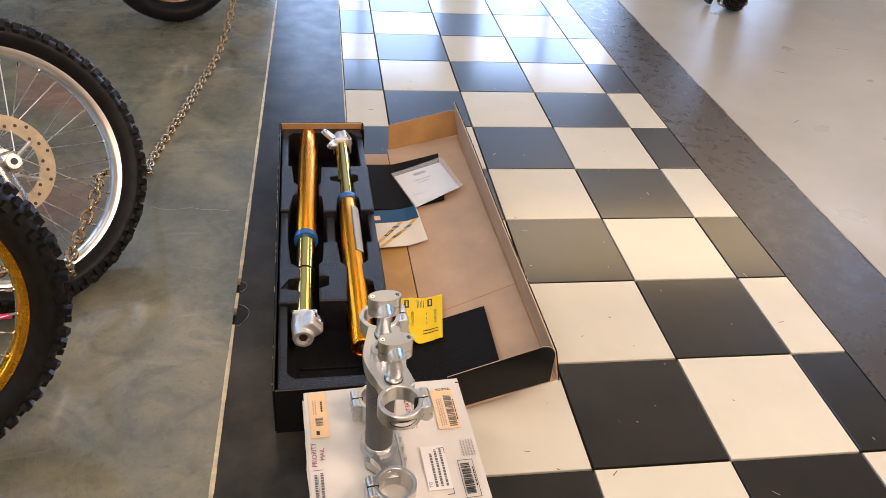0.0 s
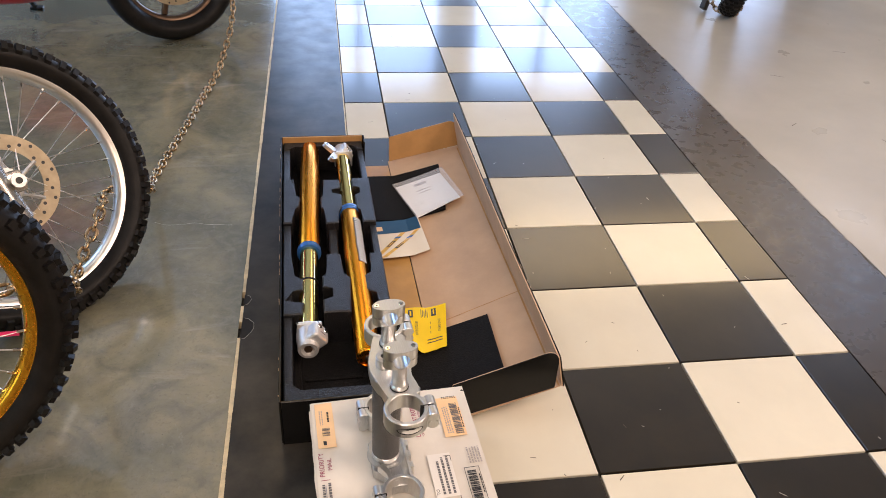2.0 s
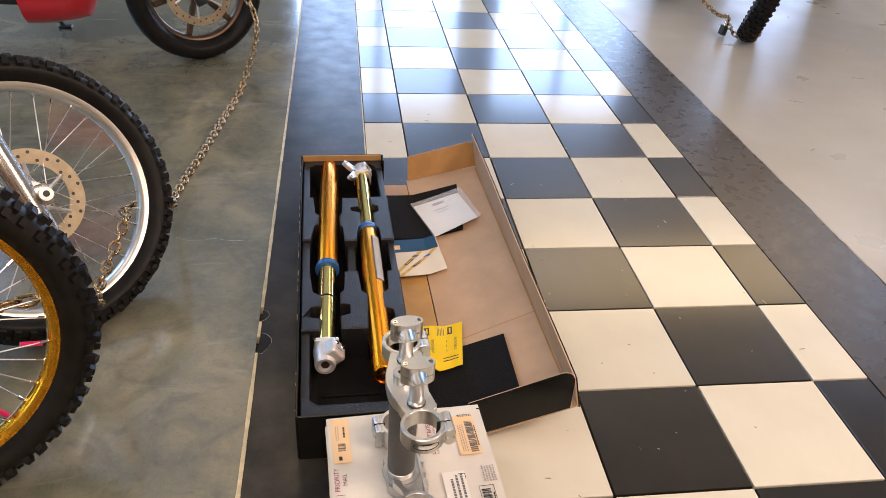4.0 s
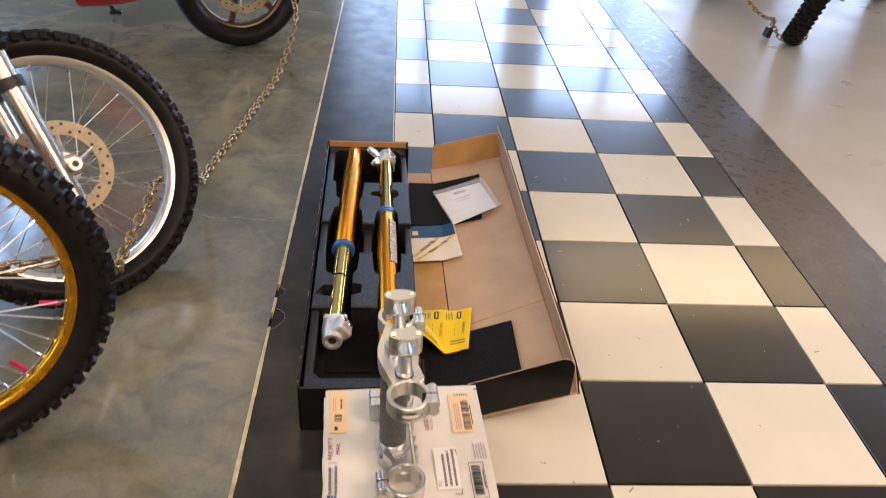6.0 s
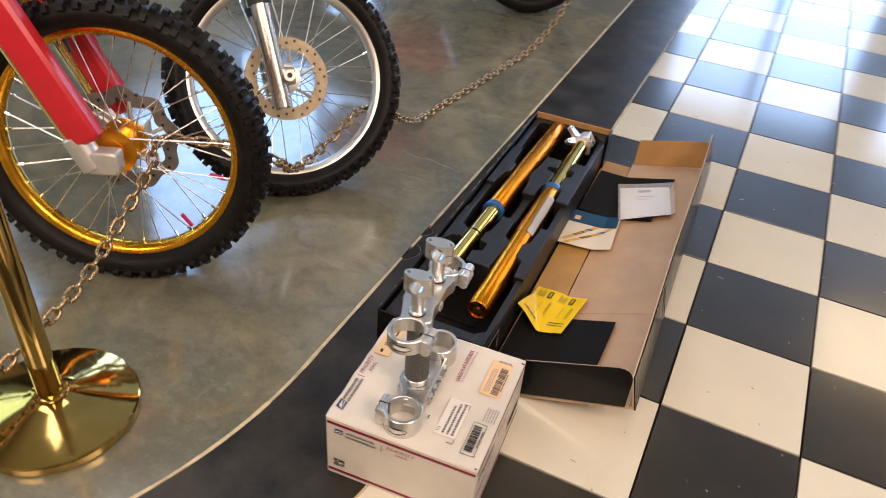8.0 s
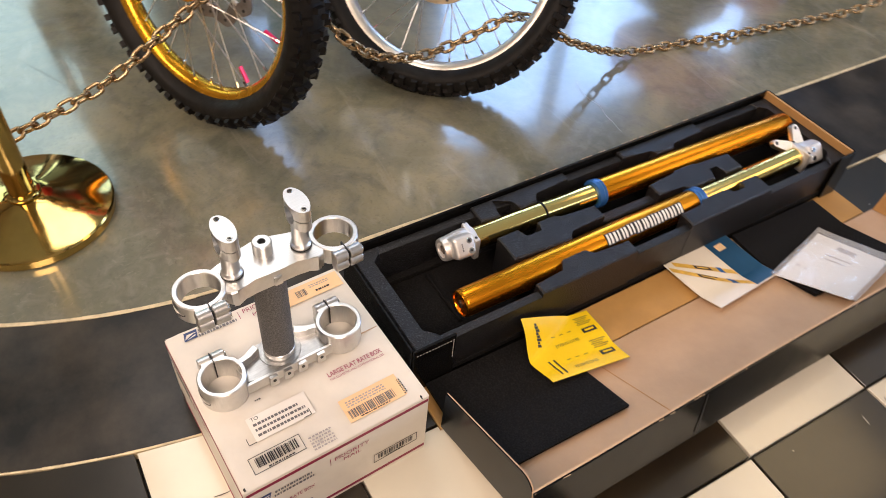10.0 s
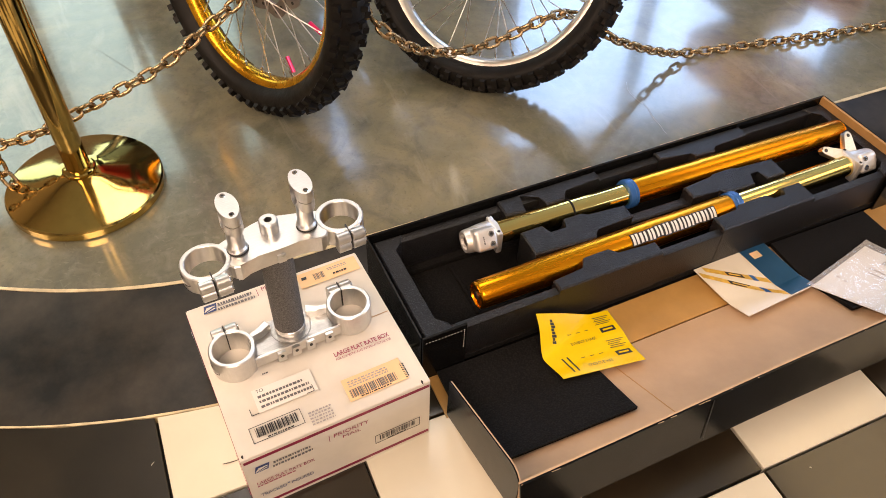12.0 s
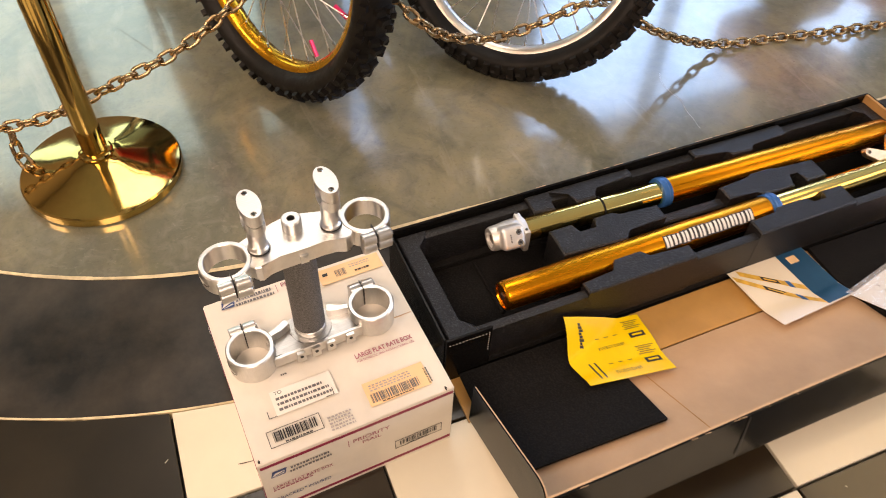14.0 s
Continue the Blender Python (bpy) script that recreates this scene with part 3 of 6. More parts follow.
    def postal(b):
        for k, w in enumerate((0.058, 0.063)):
            bars(b, 0.026 - 0.002 * k, 0.0035 - 0.0105 * k, w, 0.0048, 13 + k, seed=50 + k, fill=0.74)
    def emblem(b):
        prism(b, [(0, -0.008), (0.021, -0.008), (0.0245, 0.008), (0.0035, 0.008)], 0, 0.0004)
    def emblem_sweep(b):
        prism(b, [(0.0015, -0.0055), (0.0175, 0.0015), (0.0212, 0.0015), (0.0205, 0.0030), (0.0070, 0.0030)], 0.0004, 0.0008)
        prism(b, [(0.0045, -0.0065), (0.0190, -0.0015), (0.0205, -0.0035)], 0.0004, 0.0008)
    stamp("print", INK_SOFT, top(-0.127, -0.138), postal, "two navy printed lines")
    stamp("emblem", INK_BLUE, top(-0.127, -0.138), emblem, "navy printed emblem")
    stamp("emblem", WHITE_CARD, top(-0.127, -0.138), emblem_sweep)
    stamp("print", INK_BLUE, top(-0.127, -0.138), lambda b: slab(b, 0.025, 0.082, -0.0005, 0.0001, 0, 0.0003))
    words("print", "PRIORITY", 0.013, INK_RED, BX, top(-0.026, -0.141), "", 0.052)
    words("print", "MAIL", 0.011, INK_RED, BX, top(-0.014, -0.127), "", 0.026)
    stamp("print", INK_RED, top(-0.034, -0.138), lambda b: slab(b, 0, 0.0008, -0.009, 0.007, 0, 0.0004))
    for n0, w0, sn, sw in ((-0.115, 0.0885, 1, -1), (-0.016, 0.088, -1, -1)):
        def corner(b, sn=sn, sw=sw):
            slab(b, min(0, sn * 0.012), max(0, sn * 0.012), -0.0005, 0.0005, 0, 0.0004)
            slab(b, -0.0005, 0.0005, min(0, -sw * 0.012), max(0, -sw * 0.012), 0, 0.0004)
        stamp("print", INK, top(n0, w0), corner)
    # the seam where two flaps of the top meet
    bm = bmesh.new()
    slab(bm, -0.0050, -0.0038, 0.085, BD / 2 - 0.001, BH - 0.004, BH + 0.0004)
    part("seam", bm, CARD_TAN, BX, "edge of the upper flap", smooth=0)
    # wear at the corners
    for cx, cy, q in ((BW / 2 - 0.004, -BD / 2 + 0.003, 1), (BW / 2 - 0.002, BD / 2 - 0.012, 2)):
        bm = bmesh.new()
        rq = random.Random(q)
        ring = [(0.004 * rq.uniform(0.5, 1.2) * math.cos(k * 0.9), 0.0022 * rq.uniform(0.5, 1.2) * math.sin(k * 0.9)) for k in range(7)]
        prism(bm, ring, 0, 0.0008, pose(cx, cy, BH + 0.0004))
        part("torn_corner", bm, GROUT, BX, "small dark tear at the corner", smooth=0)
    # east side
    stamp("emblem", INK_BLUE, east(-0.139, 0.123), emblem)
    stamp("emblem", WHITE_CARD, east(-0.139, 0.123), emblem_sweep)
    stamp("print", INK_SOFT, east(-0.135, 0.121), postal)
    words("print", "PRIORITY", 0.014, INK_RED, BX, east(-0.014, 0.124), "", 0.058)
    words("print", "MAIL", 0.012, INK_RED, BX, east(0.0, 0.111), "", 0.03)
    stamp("print", INK_RED, east(-0.021, 0.122), lambda b: slab(b, 0, 0.0009, -0.008, 0.010, 0, 0.0004))
    words("print", "LARGE FLAT RATE BOX", 0.013, INK_RED, BX, east(-0.141, 0.081), "", 0.092)
    stamp("print", INK_RED, east(-0.141, 0.073), lambda b: bars(b, 0, 0, 0.06, 0.0025, 9, seed=90))
    words("print", "TRACKED", 0.013, INK_BLUE, BX, east(-0.140, 0.042), "", 0.041)
    words("print", "INSURED", 0.013, INK_BLUE, BX, east(-0.091, 0.042), "", 0.036)
    stamp("print", INK_BLUE, east(-0.0965, 0.046), lambda b: slab(b, 0, 0.0025, -0.001, 0.002, 0, 0.0004))

    def code_east(b):
        barcode(b, 0.008, 0.007, 0.064, 0.013, 26, seed=11)
        for y in (0, 0.0235):
            slab(b, 0, 0.080, y, y + 0.0009, 0, 0.0004)
        for x in (0, 0.0791):
            slab(b, x, x + 0.0009, 0.0009, 0.0235, 0, 0.0004)
        bars(b, 0.022, 0.003, 0.035, 0.0018, 8, seed=91)
    stamp("barcode", INK, east(0.053, 0.046), code_east)
    # south side
    stamp("emblem", INK_BLUE, south(-0.134, 0.133) @ Matrix.Diagonal((0.8, 0.8, 1, 1)), emblem)
    stamp("emblem", WHITE_CARD, south(-0.134, 0.133) @ Matrix.Diagonal((0.8, 0.8, 1, 1)), emblem_sweep)
    stamp("print", INK_SOFT, south(-0.134, 0.133), postal)
    words("print", "PRIORITY", 0.011, INK_RED, BX, south(-0.025, 0.137), "", 0.056)
    words("print", "MAIL", 0.010, INK_RED, BX, south(-0.006, 0.126), "", 0.024)
    stamp("print", INK_RED, south(-0.036, 0.132), lambda b: slab(b, 0, 0.0012, -0.010, 0.009, 0, 0.0004))
    stamp("print", INK_RED, south(0.056, 0.024), lambda b: bars(b, 0, 0, 0.080, 0.0034, 14, seed=61, fill=0.75))

    def stamp_square(b):
        rq = random.Random(7)
        for i in range(7):
            for j in range(5):
                if rq.random() < 0.6:
                    slab(b, i * 0.0034, i * 0.0034 + 0.0026, j * 0.0042, j * 0.0042 + 0.003, 0, 0.0004)
    stamp("print", INK, south(-0.136, 0.03), stamp_square)


mailing_box()

# ---- fork clamps on the box ----
# local x runs north along the pair of fork bores, y runs west, z up
CL = thing("triple_clamp", pose(-0.132, -0.054, BH - 0.0030, 0, 0, 95.3), "machined aluminium fork clamps on a dark grey stem", "motorcycle part")
BORE = 0.0975


def ring_plate(z0, z1, r_in, r_out):
    """One fork ring as a hoop."""
    bm = bmesh.new()
    prof = [(r_in, z0 + 0.001), (r_in + 0.001, z0), (r_out - 0.0015, z0), (r_out, z0 + 0.0015), (r_out, z1 - 0.0015), (r_out - 0.0015, z1), (r_in + 0.001, z1), (r_in, z1 - 0.001)]
    lathe(bm, prof, 56, closed=True)
    return bm


def bar_half(z_split, z_far, r, sign):
    """Half of a bar clamp in (y, z): along the split with the bore's half circle, then back along the far side."""
    ys = [-0.0263, -0.0245, -0.021, -0.0165, -r]
    near = [(y, z_split) for y in ys]
    near += [(r * math.cos(radians(180 - 20 * k)), z_split + sign * r * math.sin(radians(20 * k))) for k in range(1, 9)]
    near += [(-y, z_split) for y in reversed(ys)]
    return near + [(y, z_far) for y, z in reversed(near)]


def clamps():
    HU0, HU1 = 0.2145, 0.2445      # upper clamp
    HL0, HL1 = 0.001, 0.045      # lower clamp
    # stem
    bm = bmesh.new()
    cyl(bm, 0.0240, 0.0375, HU0, 40, pose(0, 0.012, 0), 0.001)
    part("stem", bm, GREY_COAT, CL, "dark grey grained stem tube")
    bm = bmesh.new()
    cyl(bm, 0.0232, 0.022, 0.030, 40, pose(0, 0.012, 0), 0.0012)
    cyl(bm, 0.0246, 0.0285, 0.0377, 40, pose(0, 0.012, 0), 0.0012)
    part("stem_collar", bm, ALU, CL, "bright collar at the foot of the stem")
    for s in (-1, 1):
        m = pose(s * BORE, 0, 0)
        part("upper_ring", ring_plate(HU0, HU1, 0.0272, 0.0345), ALU, CL, m=m)
        part("lower_ring", ring_plate(HL0, HL1, 0.0290, 0.0360), ALU, CL, m=m)
        # pinch lugs with bolts: upper ones to the east, lower ones to the west
        for side, z0, z1, r in ((-1, HU0, HU1, 0.0338), (1, HL0 + 0.004, HL1, 0.0355)):
            for q in (-1, 1):
                bm = bmesh.new()
                n = 2 if side < 0 else 3
                for k in range(n):
                    zc = z0 + (k + 0.5) * (z1 - z0) / n
                    mm = pose(s * BORE + q * 0.0015, side * (r + 0.005), zc, 0, 90 * q, 0)
                    cyl(bm, (z1 - z0) / n / 2 + 0.0015, 0, 0.019, 20, mm, 0.001)
                slab(bm, s * BORE + min(q * 0.0015, q * 0.019), s * BORE + max(q * 0.0015, q * 0.019), side * r - 0.006, side * r + 0.006, z0 + 0.001, z1 - 0.001, 0.001)
                part("pinch_lug", bm, ALU, CL)
            for k in range(2):
                bm = bmesh.new()
                zc = z0 + (k + 0.5) * (z1 - z0) / 2
                mm = pose(s * BORE + 0.0185, side * (r + 0.005), zc, 0, 90, 0)
                lathe(bm, [(0.0032, 0.0005), (0.0032, 0.004), (0.0058, 0.004), (0.0062, 0.0)], 18, mm)
                part("bolt", bm, CHROME, CL, "socket head bolt")
            bm = bmesh.new()
            slab(bm, s * BORE - 0.0009, s * BORE + 0.0009, side * r - 0.0085, side * r + 0.012, z0 + 0.0005, z1 + 0.0004)
            part("slit", bm, BLACK_PLASTIC, CL, smooth=0)
    # upper bridge
    # a flat plate, waisted towards the rings, with a drop wall and a tab under its front edge
    half = [(0.010, -0.0235), (0.030, -0.0225), (0.046, -0.0245), (0.058, -0.0300), (0.066, -0.0285), (0.0715, -0.0215), (0.0690, -0.0080), (0.0690, 0.0080), (0.0745, 0.0235),
            (0.062, 0.0265), (0.048, 0.0290), (0.036, 0.0355), (0.020, 0.0405), (0.008, 0.0415)]
    out = half + [(-x, y) for x, y in reversed(half)]
    bm = bmesh.new()
    prism(bm, out, HU0 + 0.006, HU1 - 0.001, bevel=0.0016)
    part("upper_bridge", bm, ALU, CL, "machined upper bridge plate", smooth=28)
    bm = bmesh.new()
    prism(bm, [(-0.064, -0.0265), (-0.058, -0.0280), (-0.046, -0.0228), (-0.030, -0.0210), (0.030, -0.0210), (0.046, -0.0228), (0.058, -0.0280), (0.064, -0.0265), (0.060, -0.012), (-0.060, -0.012)], HU0, HU0 + 0.0062, bevel=0.0008)
    part("drop_wall", bm, ALU, CL, smooth=28)
    bm = bmesh.new()
    slab(bm, -0.0060, 0.0060, -0.0270, -0.0230, HU0 + 0.004, HU1 - 0.011, 0.0015, 2)
    cyl(bm, 0.0026, -0.0015, 0.0005, 14, pose(0, -0.0272, HU0 + 0.012, 90, 0, 0))
    part("steering_stop", bm, ALU, CL, "small machined stop tab")
    # lower bridge: a milled floor between the rings with a toothed rail in front and two raised arms behind
    bm = bmesh.new()
    half = [(0.030, -0.0225), (0.073, -0.0170), (0.070, 0.0), (0.072, 0.0140), (0.045, 0.0220), (0.030, 0.0390)]
    prism(bm, half + [(-x, y) for x, y in reversed(half)], HL0 + 0.004, HL1 - 0.021, bevel=0.001)
    lathe(bm, [(0.0245, HL0 + 0.010), (0.033, HL1 - 0.0206), (0.0325, HL1 - 0.0194), (0.0245, HL1 - 0.0188)], 40, pose(0, 0.012, 0))
    part("lower_bridge", bm, MILLED_DARK, CL, "milled lower bridge with bolt bosses", smooth=28)
    for s in (-1, 1):
        bm = bmesh.new()
        arm = [(0.030, 0.0200), (0.034, 0.0320), (0.052, 0.0190), (0.0715, 0.0170), (0.0700, 0.0020), (0.0640, 0.0030), (0.0620, 0.0110), (0.048, 0.0120)]
        prism(bm, [(s * x, y) for x, y in (arm if s > 0 else arm[::-1])], HL1 - 0.0215, HL1 - 0.006, bevel=0.001)
        bmesh.ops.recalc_face_normals(bm, faces=bm.faces[:])
        part("arm", bm, ALU, CL, smooth=28)
    bm = bmesh.new()
    slab(bm, -0.0715, 0.0715, -0.0262, -0.0205, HL0 + 0.006, HL0 + 0.0265, 0.001)
    part("rail", bm, ALU, CL, smooth=28)
    for x in (-0.030, -0.006, 0.018, 0.050):
        bm = bmesh.new()
        prism(bm, [(-0.0075, -0.020), (-0.0062, -0.0005), (0.0062, -0.0005), (0.0075, -0.020), (0.004, -0.0215), (-0.004, -0.0215)], -0.0315, -0.0258, pose(x, 0, HL0 + 0.0255) @ pose(0, 0, 0, 90) @ pose(0, 0, 0, 0, 180, 0), bevel=0.0008)
        bmesh.ops.recalc_face_normals(bm, faces=bm.faces[:])
        part("bolt_boss", bm, ALU, CL)
        bm = bmesh.new()
        cyl(bm, 0.0028, -0.0006, 0.0006, 14, pose(x, -0.0318, HL0 + 0.017, 90, 0, 0))
        part("bolt_hole", bm, BLACK_PLASTIC, CL)
    # stem bolt
    bm = bmesh.new()
    lathe(bm, [(0.0055, HU1 + 0.009), (0.0055, HU1 + 0.019), (0.0118, HU1 + 0.019), (0.0134, HU1 + 0.0174), (0.0134, HU1 - 0.002)], 30, pose(0, 0.0175, 0))
    lathe(bm, [(0.0, HU1 + 0.009), (0.0055, HU1 + 0.009)], 12, pose(0, 0.0175, 0))
    part("stem_bolt", bm, ALU, CL, "chrome socket bolt on the stem")
    # bar mounts: a post with a flared foot, and a clamp whose cut face leans
    for s in (-1, 1):
        px, py = s * 0.050 - 0.001, 0.002
        bm = bmesh.new()
        lathe(bm, [(0.0135, HU1 - 0.001), (0.0142, HU1 + 0.002), (0.0142, HU1 + 0.005), (0.0118, HU1 + 0.008), (0.0112, HU1 + 0.0475), (0.0118, HU1 + 0.0485)], 30, pose(px, py, 0))
        part("bar_mount", bm, ALU, CL, "turned bar mount post")
        bm = bmesh.new()
        cyl(bm, 0.0150, HU1 - 0.0005, HU1 + 0.0012, 30, pose(px, py, 0))
        part("washer", bm, BLACK_PLASTIC, CL)
        # the head: two halves of a block with rounded ends, bored for the bar
        zc, hr, zb, ztop = HU1 + 0.0635, 0.0128, HU1 + 0.0475, HU1 + 0.0825
        for nm, outline in (("bar_clamp_base", bar_half(zc - 0.0006, zb, hr, -1)), ("bar_clamp_cap", bar_half(zc + 0.0006, ztop, hr, 1))):
            bm = bmesh.new()
            left, right = [], []
            for y, z in outline:
                hw = 0.0140 * math.sqrt(max(1 - (y / 0.0268) ** 2, 0.015))
                left.append(bm.verts.new((px - hw, py + y, z)))
                right.append(bm.verts.new((px + hw, py + y, z)))
            n = len(outline)
            # side faces as strips between the outer line and the bore
            h = n // 2
            for vs in (left, right):
                for k in range(h - 1):
                    bm.faces.new((vs[k], vs[k + 1], vs[n - 2 - k], vs[n - 1 - k]))
            for k in range(n):
                bm.faces.new((left[k], left[(k + 1) % n], right[(k + 1) % n], right[k]))
            bmesh.ops.recalc_face_normals(bm, faces=bm.faces[:])
            part(nm, bm, ALU, CL, "machined bar clamp half")
        for q in (-0.0195, 0.0195):
            bm = bmesh.new()
            mm = pose(px, py + q, ztop)
            lathe(bm, [(0.0, -0.001), (0.0018, -0.001), (0.0018, 0.0008), (0.0036, 0.0008), (0.004, 0.0)], 16, mm)
            part("bolt", bm, CHROME, CL)
    # oval badges on the southern rings
    for z, r, w in ((HU0 + 0.015, 0.0345, 0.010), (HL0 + 0.019, 0.0360, 0.012)):
        for nm, m2, k, d in (("badge", INK, 1.0, 0.0004), ("badge_mark", PAPER, 0.6, 0.0008)):
            bm = bmesh.new()
            vs = []
            for j in range(24):
                a = 2 * math.pi * j / 24
                th = radians(180) + 0.62 * k * math.cos(a)
                vs.append(bm.verts.new((-BORE + (r + d) * math.cos(th), (r + d) * math.sin(th), z + w * k * 0.7 * math.sin(a))))
            c = bm.verts.new((-BORE - r - d, 0, z))
            for j in range(24):
                bm.faces.new((vs[j], vs[(j + 1) % 24], c))
            part(nm, bm, m2, CL, "", smooth=0)


clamps()

# ---- fork box ----
# local x runs east, y runs north
FB = thing("fork_box", pose(-0.2235, 0.721, 0.0, 0, 0, 1.55), "long black cardboard fork box standing open", "cardboard box")
FW, FL, FH = 0.262, 1.155, 0.128


def fork_box():
    t = 0.005
    bm = bmesh.new()
    slab(bm, -FW / 2, FW / 2, -FL / 2, FL / 2, 0, t)
    part("bottom", bm, CARD_BLACK, FB, smooth=0)
    for s in (-1, 1):
        if s < 0:
            bm = bmesh.new()
            slab(bm, s * FW / 2 - t / 2, s * FW / 2 + t / 2, -FL / 2, FL / 2, t, FH, 0.0012)
            part("side_wall", bm, CARD_BLACK, FB)
        else:
            for y0, y1 in ((-FL / 2, -FL / 2 + 0.085), (FL / 2 - 0.05, FL / 2)):
                bm = bmesh.new()
                slab(bm, FW / 2 - t / 2, FW / 2 + t / 2, y0, y1, t, FH, 0.0012)
                part("corner_tab", bm, CARD_BLACK, FB, "black cardboard corner tab")
    # scuffs along the western edge
    bm = bmesh.new()
    rq = random.Random(2)
    y = -FL / 2
    while y < FL / 2 - 0.02:
        L = rq.uniform(0.003, 0.016)
        if rq.random() < 0.3:
            slab(bm, -(FW / 2 + 0.0024) - rq.uniform(0.0003, 0.0009), -(FW / 2 + 0.0024) + 0.0003, y, y + L, FH - 0.0004, FH + 0.0006)
        y += L
    tagged(part("worn_edge", bm, CARD_TAN, FB, "scuffed pale cardboard edge", smooth=0), kind="stuff")
    for s in (-1, 1):
        bm = bmesh.new()
        slab(bm, -FW / 2 + t / 2, FW / 2 - t / 2, s * FL / 2 - t / 2, s * FL / 2 + t / 2, t, FH, 0.0012)
        part("end_wall", bm, CARD_BLACK, FB)
    bm = bmesh.new()
    slab(bm, -FW / 2 + 0.004, FW / 2 - 0.004, FL / 2 - 0.010, FL / 2 - 0.0035, t, FH + 0.001)
    part("end_lining", bm, CARD_EDGE, FB, "bare brown cardboard lining", smooth=0)
    # stitched perforation on the southern tab
    bm = bmesh.new()
    for k in range(13):
        slab(bm, FW / 2 + 0.0022, FW / 2 + 0.0030, -FL / 2 + 0.006 + 0.006 * k, -FL / 2 + 0.0085 + 0.006 * k, FH - 0.014, FH - 0.0128)
    for k in range(9):
        slab(bm, FW / 2 + 0.0022, FW / 2 + 0.0030, -FL / 2 + 0.079, -FL / 2 + 0.0802, FH - 0.014 - 0.006 * k, FH - 0.0115 - 0.006 * k)
    tagged(part("perforation", bm, WHITE_CARD, FB, smooth=0), kind="stuff")


fork_box()

# moulded foam tray: a floor, a rim and cradle blocks with tabs and notches
FT = thing("foam_tray", pose(-0.2235, 0.721, 0.006, 0, 0, 1.55), "black moulded foam tray fitted in the fork box", "foam tray")


def foam_tray():
    w, l = FW / 2 - 0.006, FL / 2 - 0.010
    back = FT.matrix_basis.inverted()
    bm = bmesh.new()
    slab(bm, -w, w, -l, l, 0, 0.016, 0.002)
    # same foam as the rim, darkened in colour for the shade down in the tray
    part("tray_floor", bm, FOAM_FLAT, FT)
    # the rim: long strips with a lower inner ledge, cross strips at both ends with cut corners
    for box in ((-w, -w + 0.020, -l + 0.030, l - 0.026, 0.016, 0.104), (w - 0.018, w, -l + 0.030, l - 0.026, 0.016, 0.100)):
        bm = bmesh.new()
        slab(bm, *box, 0.004, 2)
        part("rim", bm, FOAM, FT)
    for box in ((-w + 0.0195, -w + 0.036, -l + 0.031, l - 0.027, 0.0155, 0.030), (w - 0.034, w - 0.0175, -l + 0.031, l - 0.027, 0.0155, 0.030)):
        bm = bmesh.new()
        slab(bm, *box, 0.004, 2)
        # ledge colour carries the shade under the rim
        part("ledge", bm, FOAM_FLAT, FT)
    for q, d in ((-1, 0.030), (1, 0.026)):
        bm = bmesh.new()
        pts = [(-w, q * l), (-w, q * (l - d - 0.030)), (-w + 0.021, q * (l - d - 0.022)), (-w + 0.034, q * (l - d)), (w - 0.034, q * (l - d)), (w - 0.021, q * (l - d - 0.022)), (w, q * (l - d - 0.030)), (w, q * l)]
        prism(bm, pts if q < 0 else pts[::-1], 0.0155, 0.106, bevel=0.003)
        bmesh.ops.recalc_face_normals(bm, faces=bm.faces[:])
        part("rim", bm, FOAM, FT)
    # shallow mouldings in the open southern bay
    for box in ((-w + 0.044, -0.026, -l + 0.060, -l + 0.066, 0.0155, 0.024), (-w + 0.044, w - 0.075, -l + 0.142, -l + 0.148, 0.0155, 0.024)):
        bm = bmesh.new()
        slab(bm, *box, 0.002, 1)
        # darkened in colour like the tray floor, for the shade in the bay
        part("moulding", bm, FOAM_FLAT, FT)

    def cradle(z1, outline, wall=0):
        """A cradle block over the plan outline (easting, northing); wall: -1 or 1 where its outer side meets the box."""
        pts = []
        for x, y in outline:
            p = back @ Vector((x, y, 0))
            pts.append((wall * (w + 0.0005) if wall and wall * p.x > w - 0.020 else p.x, p.y))
        bm = bmesh.new()
        prism(bm, pts, 0.0150, z1, bevel=0.003)
        bmesh.ops.recalc_face_normals(bm, faces=bm.faces[:])
        part("cradle", bm, FOAM, FT, smooth=0)
    cradle(0.114, [(-0.360, 1.037), (-0.360, 0.803), (-0.328, 0.803), (-0.322, 0.878), (-0.309, 0.886), (-0.307, 0.934), (-0.322, 0.942), (-0.327, 1.037)], -1)
    cradle(0.114, [(-0.350, 0.652), (-0.350, 0.418), (-0.298, 0.418), (-0.294, 0.462), (-0.322, 0.466), (-0.322, 0.506), (-0.296, 0.510), (-0.297, 0.552), (-0.320, 0.562), (-0.326, 0.652)], -1)
    cradle(0.112, [(-0.242, 1.034), (-0.240, 0.942), (-0.250, 0.934), (-0.249, 0.882), (-0.238, 0.872), (-0.236, 0.800), (-0.202, 0.800), (-0.201, 0.866), (-0.189, 0.876), (-0.190, 0.950), (-0.220, 0.955), (-0.221, 0.980), (-0.193, 0.984), (-0.194, 1.034)])
    cradle(0.112, [(-0.238, 0.655), (-0.237, 0.570), (-0.250, 0.562), (-0.249, 0.520), (-0.222, 0.516), (-0.222, 0.476), (-0.249, 0.472), (-0.247, 0.424), (-0.184, 0.424), (-0.180, 0.556), (-0.200, 0.568), (-0.203, 0.655)])
    cradle(0.114, [(-0.108, 1.037), (-0.158, 1.037), (-0.157, 0.990), (-0.134, 0.985), (-0.133, 0.950), (-0.152, 0.944), (-0.150, 0.872), (-0.136, 0.862), (-0.136, 0.800), (-0.105, 0.800)], 1)
